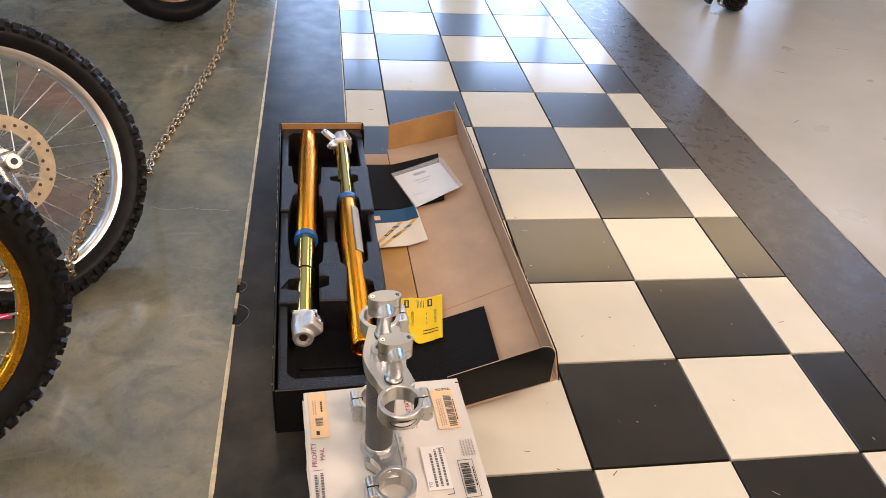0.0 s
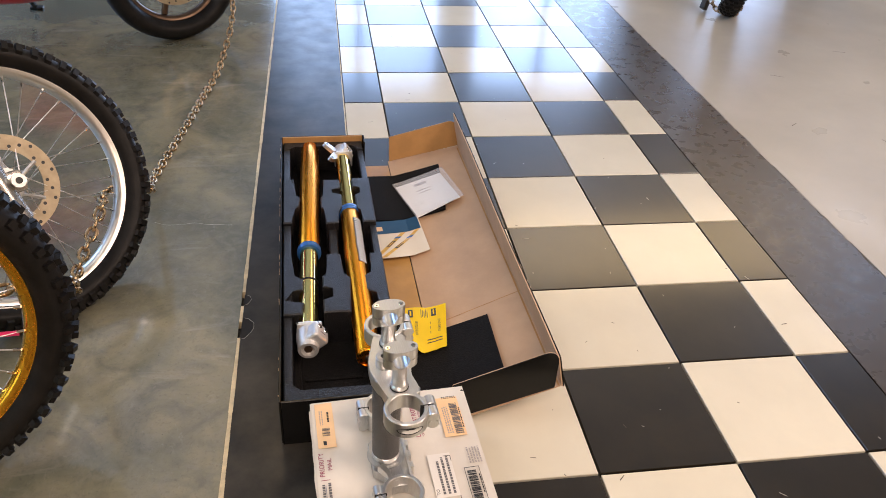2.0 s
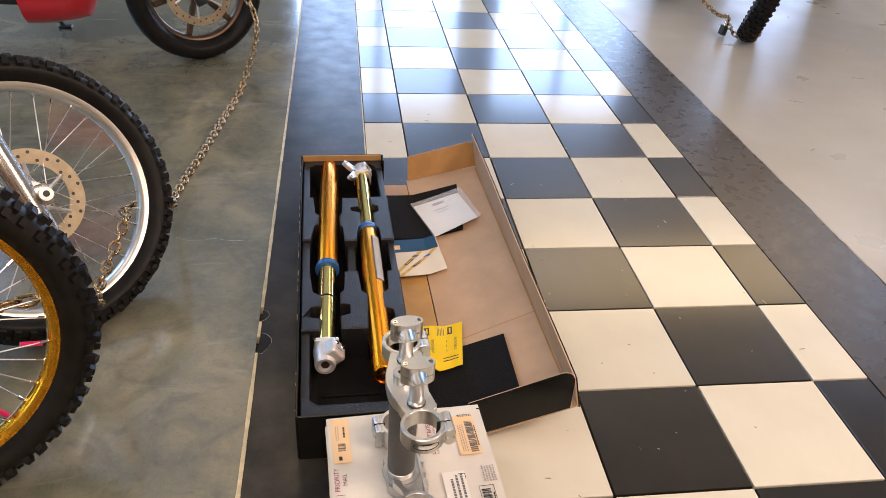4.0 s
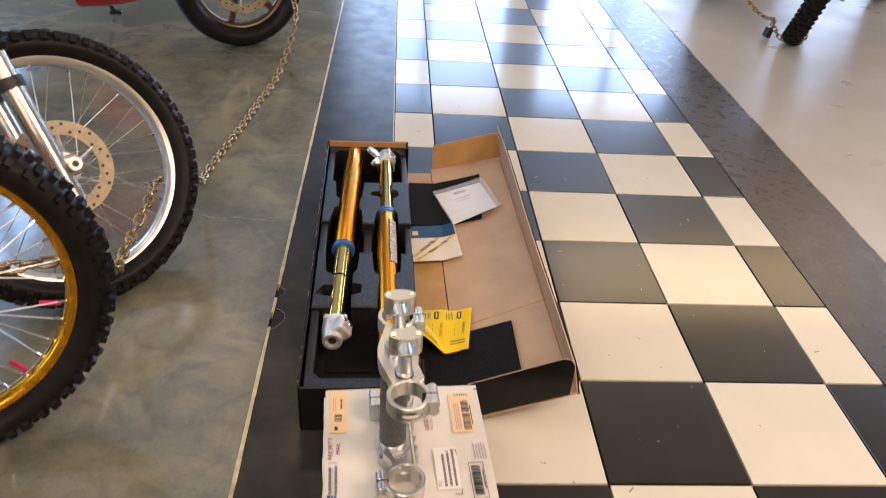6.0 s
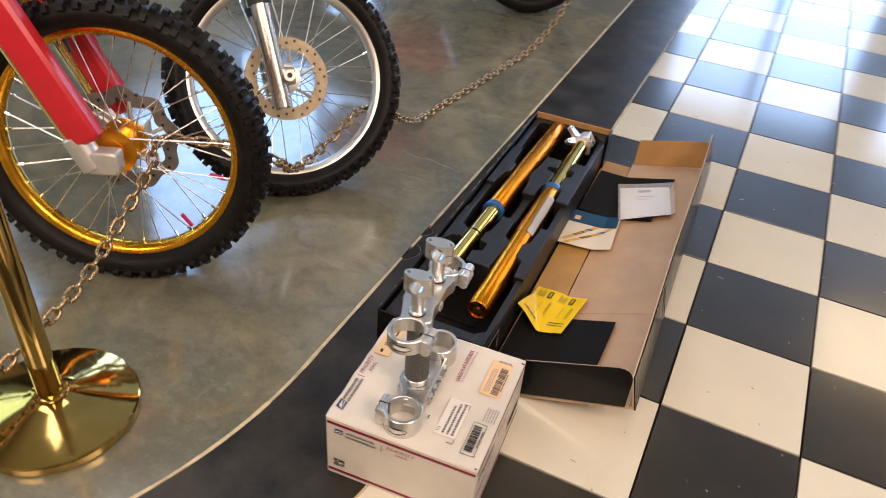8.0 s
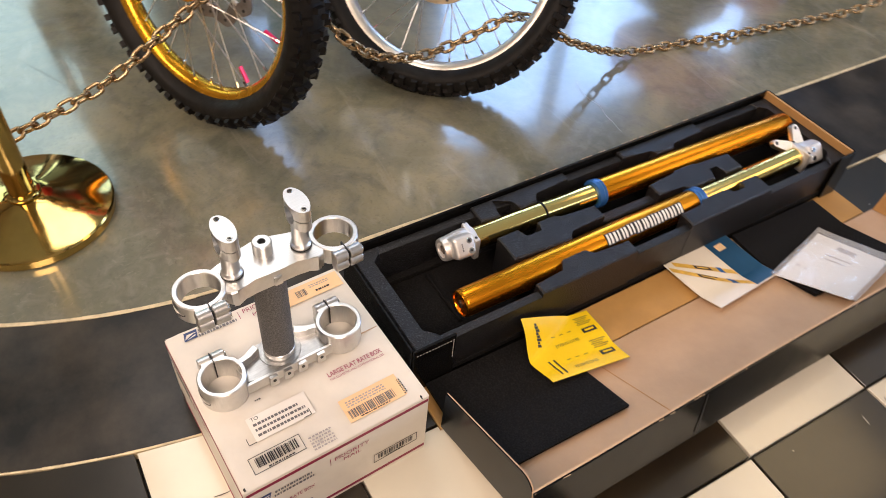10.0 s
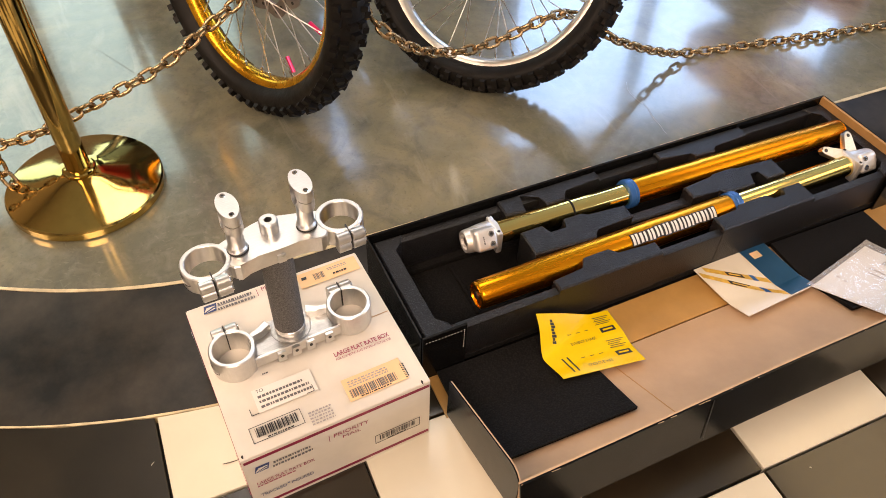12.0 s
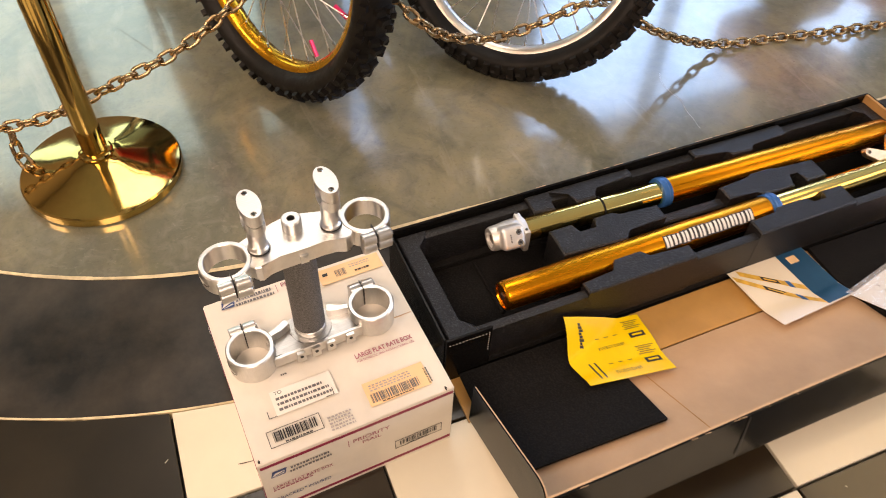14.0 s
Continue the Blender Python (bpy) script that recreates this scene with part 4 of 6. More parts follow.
    # a lower spine joins the middle cradles
    cradle(0.088, [(-0.229, 0.648), (-0.206, 0.648), (-0.207, 0.806), (-0.230, 0.806)])
    cradle(0.112, [(-0.102, 0.655), (-0.128, 0.655), (-0.126, 0.570), (-0.147, 0.560), (-0.145, 0.502), (-0.118, 0.492), (-0.116, 0.424), (-0.100, 0.424)], 1)


foam_tray()


# ---- fork legs lying in the tray ----
def cast_foot(parent, side, lug):
    """The cast axle clamp at the end of a fork leg: z along the leg, y up; side: where the clamp's lug stands. lug adds the caliper mount."""
    bm = bmesh.new()
    lathe(bm, [(0.0236, 0.018), (0.0262, 0.0175), (0.0272, 0.015), (0.0272, 0.005), (0.0262, 0.0), (0.0255, -0.020)], 32)
    part("collar", bm, ALU_CAST, parent, "cast collar on the inner tube")
    # a round body tapering to the bottom bolt, a flange against the tube, and a pinch lug on one side
    face = pose(0, 0, 0, 0, 0, 90 - side * 52)
    bm = bmesh.new()
    lathe(bm, [(0.0262, 0.006), (0.0280, 0.0), (0.0276, -0.016), (0.0250, -0.034), (0.0238, -0.050), (0.0220, -0.0545), (0.0160, -0.0545), (0.0150, -0.046), (0.0, -0.046)], 36)
    part("axle_clamp", bm, ALU_CAST, parent, "cast aluminium axle clamp")
    bm = bmesh.new()
    cyl(bm, 0.0098, -0.0505, -0.0458, 6)
    part("bottom_bolt", bm, BRONZE, parent, "bolt in the end of the leg")
    bm = bmesh.new()
    add_box(bm, 0.056, 0.053, 0.013, pose(side * 0.003, 0.001, 0.009), 0.004, 2)
    part("flange", bm, ALU_CAST, parent)
    for x in (-0.022, 0.024):
        bm = bmesh.new()
        cyl(bm, 0.0030, -0.0006, 0.0006, 12, pose(x, 0.0275, 0.009, 90, 0, 0))
        part("flange_hole", bm, BLACK_PLASTIC, parent)
    reach = 0.042 if not lug else 0.031
    bm = bmesh.new()
    add_box(bm, reach + 0.004, 0.044, 0.046, face @ pose((reach - 0.004) / 2, 0, -0.021), 0.009, 4)
    part("clamp_lug", bm, ALU_CAST, parent, "squared pinch lug")
    for y in (-0.0100, 0.0100):
        seat = face @ pose(reach, y, -0.011, 0, 90, 0)
        bm = bmesh.new()
        lathe(bm, [(0.0030, -0.001), (0.0030, 0.0016), (0.0056, 0.0016), (0.0062, 0.0)], 18, seat)
        part("bolt", bm, CHROME, parent, "socket head bolt")
        bm = bmesh.new()
        cyl(bm, 0.0030, -0.0006, 0.0008, 6, seat)
        part("bolt_socket", bm, BLACK_PLASTIC, parent)
    if not lug:
        bm = bmesh.new()
        bars(bm, -0.008, -0.0012, 0.016, 0.0024, 4, seed=9)
        part("cast_mark", bm, INK_SOFT, parent, "", face @ pose(reach + 0.0001, 0.0, -0.026, 90, 0, 90), smooth=0)
    if lug:
        # flat ears in the plane of the leg: one reaches back along the tube, one straight out
        for az, ar, hw in ((0.056, 0.046, 0.012), (-0.016, 0.062, 0.013)):
            d = Vector((ar, az)).normalized()
            nrm = Vector((-d.y, d.x))
            L = math.hypot(ar, az)
            base, tip = Vector((0.012, -0.006)), Vector((ar, az))
            outline = [base + nrm * hw * 1.5, base - nrm * hw * 1.5, tip - nrm * hw * 0.75]
            outline += [tip + d * hw * 0.75 * math.sin(radians(t)) - nrm * hw * 0.75 * math.cos(radians(t)) for t in (30, 60, 90, 120, 150)]
            outline.append(tip + nrm * hw * 0.75)
            # columns: outward (west and up), along the leg, and the plate's normal
            e1, e2 = Vector((-side * 0.80, 0.60, 0)), Vector((0, 0, 1))
            M = Matrix((e1, e2, e1.cross(e2))).transposed().to_4x4()
            bm = bmesh.new()
            prism(bm, [tuple(p) for p in outline][::-1], -0.0065, 0.0065, M, bevel=0.001)
            bmesh.ops.recalc_face_normals(bm, faces=bm.faces[:])
            part("caliper_lug", bm, ALU, parent, "bright caliper lug")
            bm = bmesh.new()
            cyl(bm, 0.0042, -0.0072, 0.0072, 12, M @ pose(tip.x, tip.y, 0))
            part("lug_hole", bm, BLACK_PLASTIC, parent)


def fork_leg(label, foot, end, seal, dark, lug, side):
    """foot and end: the middles of the leg's ends; seal: how far from the foot the gold tube begins."""
    m, n = between(foot, end)
    leg = thing("front_fork", m, label, "motorcycle fork")
    bm = bmesh.new()
    cyl(bm, 0.0235, 0.0, seal + 0.02, 40)
    part("stanchion", bm, STANCHION, leg, "polished gold inner tube")
    bm = bmesh.new()
    lathe(bm, [(0.0270, seal + 0.010), (0.0275, seal + 0.012), (0.0275, seal + 0.17), (0.0288, seal + 0.20), (0.0288, n - 0.13), (0.0275, n - 0.10), (0.0275, n - 0.004), (0.0262, n)], 48)
    part("outer_tube", bm, FORK_GOLD, leg, "gold anodised outer tube")
    bm = bmesh.new()
    lathe(bm, [(0.0240, seal - 0.004), (0.0300, seal - 0.003), (0.0314, seal + 0.001), (0.0314, seal + 0.008), (0.0298, seal + 0.010), (0.0304, seal + 0.012), (0.0304, seal + 0.016), (0.0278, seal + 0.018)], 44)
    part("dust_seal", bm, BLUE, leg, "blue dust seal collar")
    bm = bmesh.new()
    lathe(bm, [(0.0264, n - 0.002), (0.0264, n + 0.003), (0.0250, n + 0.0045), (0.0228, n + 0.0045), (0.0218, n + 0.0015), (0.0, n + 0.0015)], 36)
    part("top_cap", bm, FORK_GOLD, leg, "gold anodised top cap")
    bm = bmesh.new()
    cyl(bm, 0.0075, n + 0.001, n + 0.005, 20, bev=0.001)
    part("adjuster", bm, BRONZE, leg)
    if dark:
        bm = bmesh.new()
        lathe(bm, [(0.0236, dark), (0.0252, dark + 0.001), (0.0252, dark + 0.004), (0.0236, dark + 0.005)], 36)
        part("o_ring", bm, RUBBER, leg)
    cast_foot(leg, side, lug)
    return leg


FZ = 0.094
leg_w = fork_leg("gold fork leg with blue seal lying in black foam", (-0.284, 0.375, FZ), (-0.281, 1.268, FZ), 0.317, 0.18, False, -1)
leg_e = fork_leg("gold fork leg with dark lettering lying in black foam", (-0.179, 1.212, FZ), (-0.153, 0.290, FZ), 0.327, 0.0, True, 1)


# dark lettering block on the eastern leg: plain strokes wrapped on the tube
def wrapped_marks(leg, z0, z1, a0, a1):
    bm_d, bm_w = bmesh.new(), bmesh.new()
    rq = random.Random(12)
    n = 11

    def patch(bm, za, zb, aa, ab, r):
        k = 5
        for j in range(k):
            t0, t1 = radians(aa + (ab - aa) * j / k), radians(aa + (ab - aa) * (j + 1) / k)
            vs = [bm.verts.new((rad * math.cos(t), rad * math.sin(t), z)) for rad in (r, r + 0.0004) for z in (za, zb) for t in (t0, t1)]
            bm.faces.new((vs[4], vs[5], vs[7], vs[6]))
    step = (z1 - z0) / n
    h = a1 - a0
    for j in range(n):
        za = z0 + j * step
        lo, hi = a0 + h * rq.uniform(-0.05, 0.05), a1 + h * rq.uniform(-0.05, 0.05)
        hh = hi - lo
        # a dark cell with two plain pale bars
        patch(bm_d, za - 0.04 * step, za + 0.98 * step, lo - 0.06 * hh, lo + 1.06 * hh, 0.0292)
        for k in (0.10, 0.56):
            patch(bm_w, za + k * step, za + (k + rq.uniform(0.24, 0.34)) * step, lo + 0.05 * hh, lo + 0.95 * hh, 0.0298)
    tagged(part("decal", bm_d, INK, leg, "dark backing of the lettering block", smooth=0), kind="stuff")
    tagged(part("decal", bm_w, PAPER, leg, "row of plain pale bars", smooth=0), kind="stuff")


wrapped_marks(leg_e, 0.395, 0.600, 33, 78)

# ---- lid of the fork box, folded out ----
LD = thing("box_lid", pose(0, 0, 0), "black cardboard box lid folded out, tan inside", "box lid")
LY0, LY1, LX0, LX1 = 0.165, 1.342, 0.004, 0.243


def lid_z(x, y):
    k = (x - LX0) / (LX1 - LX0)
    zo = 0.092 + (0.055 - 0.092) * (y - LY0) / (LY1 - LY0)
    return 0.007 + k * zo


def lid_x(u, y):
    """Easting at u from hinge to edge; the lid lies skew by a degree or so."""
    return LX0 + u * (LX1 - LX0) - 0.03 * (y - 0.5)


def lid():
    bm = bmesh.new()
    sheet(bm, lambda u, v: (lid_x(u, LY0 + v * (LY1 - LY0)), LY0 + v * (LY1 - LY0), lid_z(LX0 + u * (LX1 - LX0), LY0 + v * (LY1 - LY0))), 4, 12, 0.005)
    part("lid_panel", bm, CARD_TAN, LD, "plain tan cardboard inside of the lid", smooth=0)
    bm = bmesh.new()
    sheet(bm, lambda u, v: (-0.087 + u * 0.088 - 0.03 * (0.158 + v * 1.16 - 0.5), 0.158 + v * 1.152, 0.006 + 0.001 * u), 2, 8, 0.005)
    part("hinge_strip", bm, TAPE, LD, "brown cardboard hinge strip", smooth=0)
    # outer wall: tan inside, black outside
    for nm, m2, d0 in (("tuck_wall_lining", CARD_TAN, 0.0), ("tuck_wall", CARD_BLACK, 0.0032)):
        bm = bmesh.new()
        def f(u, v, d0=d0):
            y = LY0 - 0.002 + v * (LY1 - LY0 + 0.02)
            zb = lid_z(LX1, y) - 0.004
            x = lid_x(1.0, y) + d0 - 0.020 * u + 0.0015 * math.sin(7 * y)
            return Vector((x, y, zb + (0.182 - 0.006 * (y - 0.16) - zb) * u))
        n = 14
        rows = [[(bm.verts.new(f(u, v / n)), bm.verts.new(f(u, v / n) + Vector((0.003, 0, 0)))) for u in (0, 1)] for v in range(n + 1)]
        for p, q in zip(rows, rows[1:]):
            bm.faces.new((p[0][0], p[1][0], q[1][0], q[0][0]))
            bm.faces.new((p[0][1], q[0][1], q[1][1], p[1][1]))
            bm.faces.new((p[1][0], p[1][1], q[1][1], q[1][0]))
            bm.faces.new((p[0][0], q[0][0], q[0][1], p[0][1]))
        for p in (rows[0], rows[-1]):
            bm.faces.new((p[0][0], p[0][1], p[1][1], p[1][0]))
        bmesh.ops.recalc_face_normals(bm, faces=bm.faces[:])
        part(nm, bm, m2, LD, "black gloss card outside" if d0 else "", smooth=0)
    bm = bmesh.new()
    sheet(bm, lambda u, v: (lid_x(u, 0.49), 0.474 + 0.032 * u + 0.0016 * v, lid_z(LX0 + u * (LX1 - LX0), 0.49) + 0.0006), 8, 1, 0.0004)
    part("crease", bm, CARD_EDGE, LD, "pressed fold line across the lid", smooth=0)
    bm = bmesh.new()
    sheet(bm, lambda u, v: (lid_x(0.985, 0.165 + 1.16 * v) - 0.004 * u, 0.165 + 1.16 * v, lid_z(LX1 - 0.004, 0.165 + 1.16 * v) + 0.0012), 1, 12, 0.0004)
    part("crease", bm, CARD_EDGE, LD, smooth=0)
    rq = random.Random(31)
    bm = bmesh.new()
    y = LY0
    while y < LY1:
        L = rq.uniform(0.002, 0.014)
        if rq.random() < 0.13:
            x = lid_x(1.0, y) - 0.020 + 0.0015 * math.sin(7 * y) + 0.0055
            slab(bm, x - rq.uniform(0.0001, 0.0006), x + 0.0005, y, y + L, 0.1812 - 0.006 * (y - 0.16), 0.1823 - 0.006 * (y - 0.16))
        y += L
    rod(cr := bmesh.new(), (lid_x(1.0, 0.5) + 0.0062, 0.494, 0.094), (lid_x(1.0, 0.5) - 0.0126, 0.503, 0.176), 0.0009, 6)
    part("crease", cr, DARK_FRAME, LD, "pressed fold line on the black wall")
    tagged(part("worn_edge", bm, CARD_TAN, LD, "scuffed pale edge", smooth=0), kind="stuff")
    # end flaps with a rounded outer corner

    def flap(base0, base1, h, lean, out_mat, in_mat, flip):
        a, b = Vector(base0), Vector(base1)
        u = (b - a)
        L = u.length
        u.normalize()
        up = Vector((0, lean, 1)).normalized()
        nrm = u.cross(up).normalized()
        outline = [(0, 0), (L, 0), (L, h * 0.55)]
        for k in range(6):
            t = radians(90 * k / 5)
            outline.append((L - 0.034 + 0.034 * math.cos(t), h - 0.036 + 0.036 * math.sin(t)))
        outline.append((0.0, h * 0.93))
        M = Matrix((u, up, nrm)).transposed().to_4x4()
        M.translation = a
        for nm, m2, z0 in (("end_flap", out_mat, 0.0), ("end_flap_lining", in_mat, flip * 0.0022)):
            bm = bmesh.new()
            prism(bm, outline, z0, z0 + 0.002, M)
            bmesh.ops.recalc_face_normals(bm, faces=bm.faces[:])
            part(nm, bm, m2, LD, smooth=0)
    flap((0.014, 0.158, 0.022), (0.238, 0.163, 0.096), 0.108, 0.02, CARD_BLACK, CARD_TAN, -1)
    flap((-0.018, 1.335, 0.010), (0.216, 1.345, 0.062), 0.090, 0.28, CARD_EDGE, CARD_BLACK, -1)


lid()

# ---- papers and foam sheets on the lid ----
def on_lid(x, y, lift):
    return max(lid_z(x + 0.03 * (y - 0.5), y), 0.008) + lift


def quad(a, b, c, d, z0, curl=0.0):
    """A point function over four corners (u along a to b, v along a to d) on the lid."""
    a, b, c, d = (Vector((*p, 0)) for p in (a, b, c, d))

    def f(u, v):
        p = (a * (1 - u) + b * u) * (1 - v) + (d * (1 - u) + c * u) * v
        return Vector((p.x, p.y, on_lid(p.x, p.y, z0) + curl * (u - 0.5) ** 2 * 4))
    return f


bm = bmesh.new()
sheet(bm, quad((-0.074, 0.176), (0.150, 0.176), (0.148, 0.446), (-0.078, 0.440), 0.011), 6, 6, 0.008)
tagged(part("foam_sheet", bm, FOAM_FLAT), "flat black foam sheet lying on the open lid", "foam sheet", "foam sheets")
bm = bmesh.new()
sheet(bm, quad((-0.098, 0.955), (0.120, 0.955), (0.135, 1.225), (-0.100, 1.215), 0.011, 0.002), 8, 6, 0.008)
tagged(part("foam_sheet", bm, FOAM_FLAT), "slightly curled black foam sheet under a clear bag", "foam sheet", "foam sheets")


def paper(name, label, category, fn, material, thick=0.0012):
    bm = bmesh.new()
    sheet(bm, fn, 10, 10, thick)
    return tagged(part(name, bm, material), label, category)


def print_on(parent, fn, material, u0, u1, v0, v1, name="print", lift=0.0007, n=4):
    bm = bmesh.new()
    sheet(bm, lambda u, v: Vector(fn(u0 + (u1 - u0) * u, v0 + (v1 - v0) * v)) + Vector((0, 0, lift)), n, n, 0.0003)
    return part(name, bm, material, parent, smooth=0)


# yellow booklet: creased, its south-west part bent up
def booklet_fn(u, v):
    f = quad((-0.082, 0.374), (0.038, 0.371), (0.058, 0.530), (-0.076, 0.536), 0.021)
    p = Vector(f(u, v))
    k = max(1 - u / 0.52 - v / 0.74, 0.0)
    p.z = max(p.z, 0.030) - 0.008 * v * v + 0.052 * k + 0.003 * math.sin(3 * u) * v + 0.0015 * math.sin(9 * u + 4 * v)
    p.y -= 0.010 * (1 - v) * math.exp(-((u - 0.5) / 0.25) ** 2)
    return p


def words_on(parent, fn, text, u0, u1, v0, v1, material, name="print", lift=0.0012):
    """Print that follows a curved sheet and reads from the west: its x runs from v1 to v0, its y from u0 to u1."""
    c = bpy.data.curves.new(name, "FONT")
    c.body, c.size, c.resolution_u = text, 1.0, 2
    tmp = bpy.data.objects.new(name, c)
    me = bpy.data.meshes.new_from_object(tmp)
    bpy.data.objects.remove(tmp)
    me.name = name
    me.materials.clear()
    me.materials.append(material)
    xs, ys = [q.co.x for q in me.vertices], [q.co.y for q in me.vertices]
    for q in me.vertices:
        a, b = (q.co.x - min(xs)) / (max(xs) - min(xs)), (q.co.y - min(ys)) / (max(ys) - min(ys))
        q.co = Vector(fn(u0 + (u1 - u0) * b, v1 + (v0 - v1) * a)) + Vector((0, 0, lift))
    ob = new(name, me)
    ob.parent = parent
    return ob


bm = bmesh.new()
sheet(bm, booklet_fn, 24, 24, 0.0012)
yb = tagged(part("booklet", bm, YELLOW, smooth=60), "bright yellow folded service booklet with black print", "booklet")
for u0 in (0.30, 0.74):
    words_on(yb, booklet_fn, "SERVICE SCHEDULE", u0 + 0.10, u0 + 0.15, 0.36, 0.66, INK)
    print_on(yb, booklet_fn, INK, u0 - 0.02, u0 + 0.07, 0.76, 0.94)
    print_on(yb, booklet_fn, YELLOW, u0 + 0.01, u0 + 0.04, 0.79, 0.91, "print", 0.0014)
    for k in range(5):
        print_on(yb, booklet_fn, INK, u0 - 0.22 + 0.03 * k, u0 - 0.21 + 0.03 * k, 0.74 + 0.02 * (k % 2), 0.95 - 0.03 * (k % 3))
    for k in range(3):
        print_on(yb, booklet_fn, INK, u0 - 0.05, u0 - 0.04, 0.36 + 0.11 * k, 0.41 + 0.11 * k)
for v0 in (0.16, 0.22):
    print_on(yb, booklet_fn, INK, 0.62, 0.92, v0, v0 + 0.018)
for k in range(8):
    print_on(yb, booklet_fn, INK, 0.08 + 0.035 * k, 0.11 + 0.035 * k, 0.16 - 0.006 * (k % 2), 0.19 + 0.012 * (k % 3))

bro_fn = quad((-0.098, 0.755), (0.050, 0.771), (0.034, 0.952), (-0.108, 0.940), 0.014)
br = paper("brochure", "cream and blue brochure with pictured fork tubes", "brochure", bro_fn, CREAM_PAPER)
print_on(br, bro_fn, PAPER_BLUE, 0.02, 0.98, 0.64, 0.995, "cover_band")
for u0, v0, du in ((0.01, 0.10, 0.56), (0.07, 0.015, 0.80)):
    def slant(u, v, u0=u0, v0=v0, du=du):
        return bro_fn(u0 + 0.095 * u + du * v, v0 + (0.635 - v0) * v)
    print_on(br, slant, PRINT_GOLD, 0.0, 1.0, 0.0, 1.0)
    print_on(br, slant, INK, 0.1, 0.9, 0.34, 0.60, "print", 0.0011)
    print_on(br, slant, PRINT_GOLD, 0.35, 0.65, 0.38, 0.56, "print", 0.0014)
    print_on(br, slant, BLUE, -0.1, 1.1, 0.72, 0.80, "print", 0.0011)
print_on(br, bro_fn, LABEL_ORANGE, 0.1, 0.22, 0.72, 0.84, "print", 0.0011)
print_on(br, bro_fn, PAPER, 0.6, 0.66, 0.70, 0.93, "print", 0.0011)

bag_in = quad((0.036, 0.938), (0.168, 0.988), (0.130, 1.160), (-0.014, 1.134), 0.0165)
pb = paper("document_bag", "folded white leaflet in a clear plastic bag", "plastic bag", bag_in, PAPER)
for u0, u1, v0 in ((0.30, 0.66, 0.66), (0.34, 0.60, 0.58), (0.10, 0.15, 0.30), (0.22, 0.27, 0.28)):
    print_on(pb, bag_in, PRINT_GREY, u0, u1, v0, v0 + 0.020)
print_on(pb, bag_in, PRINT_GREY, 0.36, 0.62, 0.82, 0.90)


def film_fn(u, v):
    p = Vector(quad((0.030, 0.928), (0.178, 0.984), (0.138, 1.174), (-0.024, 1.143), 0.0235)(u, v))
    p.z += 0.002 * noise.noise((u * 5, v * 5, 0.0)) + 0.004 * u * v
    return p


bm = bmesh.new()
sheet(bm, film_fn, 18, 18, 0.0006)
part("film", bm, FILM, pb, "clear glossy plastic film")

# ---- brass post ----
ST = thing("barrier_post", pose(-0.828, -0.350, 0.0), "polished brass barrier post on a domed round base", "barrier post")
bm = bmesh.new()
lathe(bm, [(0.0, 0.0), (0.163, 0.0), (0.166, 0.004), (0.166, 0.020), (0.163, 0.024), (0.157, 0.026), (0.10, 0.042), (0.055, 0.053), (0.034, 0.060), (0.0, 0.060)], 72)
part("base", bm, BRASS, ST, "domed polished brass base", smooth=28)
bm = bmesh.new()
lathe(bm, [(0.0255, 0.058), (0.034, 0.060), (0.0355, 0.064), (0.034, 0.068), (0.0262, 0.070)], 40)
part("collar", bm, BRASS, ST, "brass collar")
bm = bmesh.new()
cyl(bm, 0.0255, 0.066, 0.93, 40)
part("pole", bm, BRASS, ST, "polished brass pole")
bm = bmesh.new()
lathe(bm, [(0.026, 0.925), (0.032, 0.93), (0.034, 0.945), (0.030, 0.965), (0.018, 0.98), (0.0, 0.985)], 36)
part("finial", bm, BRASS, ST)


# ---- chains ----
def link_mesh(L=0.0462, W=0.0298, d=0.0088):
    bm = bmesh.new()
    r = (W - d) / 2
    h = (L - W) / 2
    path = []
    for k in range(6):
        a = radians(-90 + 36 * k)
        path.append((r * math.cos(a) + h, r * math.sin(a)))
    for k in range(6):
        a = radians(90 + 36 * k)
        path.append((r * math.cos(a) - h, r * math.sin(a)))
    n, sg = len(path), 6
    rings = []
    for k, (x, y) in enumerate(path):
        px, py = path[k - 1]
        qx, qy = path[(k + 1) % n]
        tx, ty = qx - px, qy - py
        q = math.hypot(tx, ty)
        nx, ny = ty / q, -tx / q
        rings.append([bm.verts.new((x + nx * d / 2 * math.cos(2 * math.pi * j / sg), y + ny * d / 2 * math.cos(2 * math.pi * j / sg), d / 2 * math.sin(2 * math.pi * j / sg))) for j in range(sg)])
    for k in range(n):
        p, q = rings[k], rings[(k + 1) % n]
        for j in range(sg):
            bm.faces.new((p[j], q[j], q[(j + 1) % sg], p[(j + 1) % sg]))
    bmesh.ops.recalc_face_normals(bm, faces=bm.faces[:])
    me = bpy.data.meshes.new("link")
    bm.to_mesh(me)
    bm.free()
    me.materials.append(CHAIN_M)
    me.shade_smooth()
    return me


LINK = link_mesh()


def chain(label, pts, pitch=0.0298, twist=35):
    ch = thing("chain", pose(*pts[0]), label, "chain", "barrier chains")
    ps = smoothed(pts, pitch)
    for k in range(len(ps) - 1):
        a, b = ps[k], ps[k + 1]
        mid, d = (a + b) / 2, (b - a).normalized()
        q = d.to_track_quat("X", "Z").to_matrix().to_4x4()
        ob = new("link", LINK)
        ob.parent = ch
        ob.matrix_basis = Matrix.Translation(mid - Vector(pts[0])) @ q @ pose(0, 0, 0, twist + 90 * (k % 2) + 4 * math.sin(k * 1.7))
    return ch


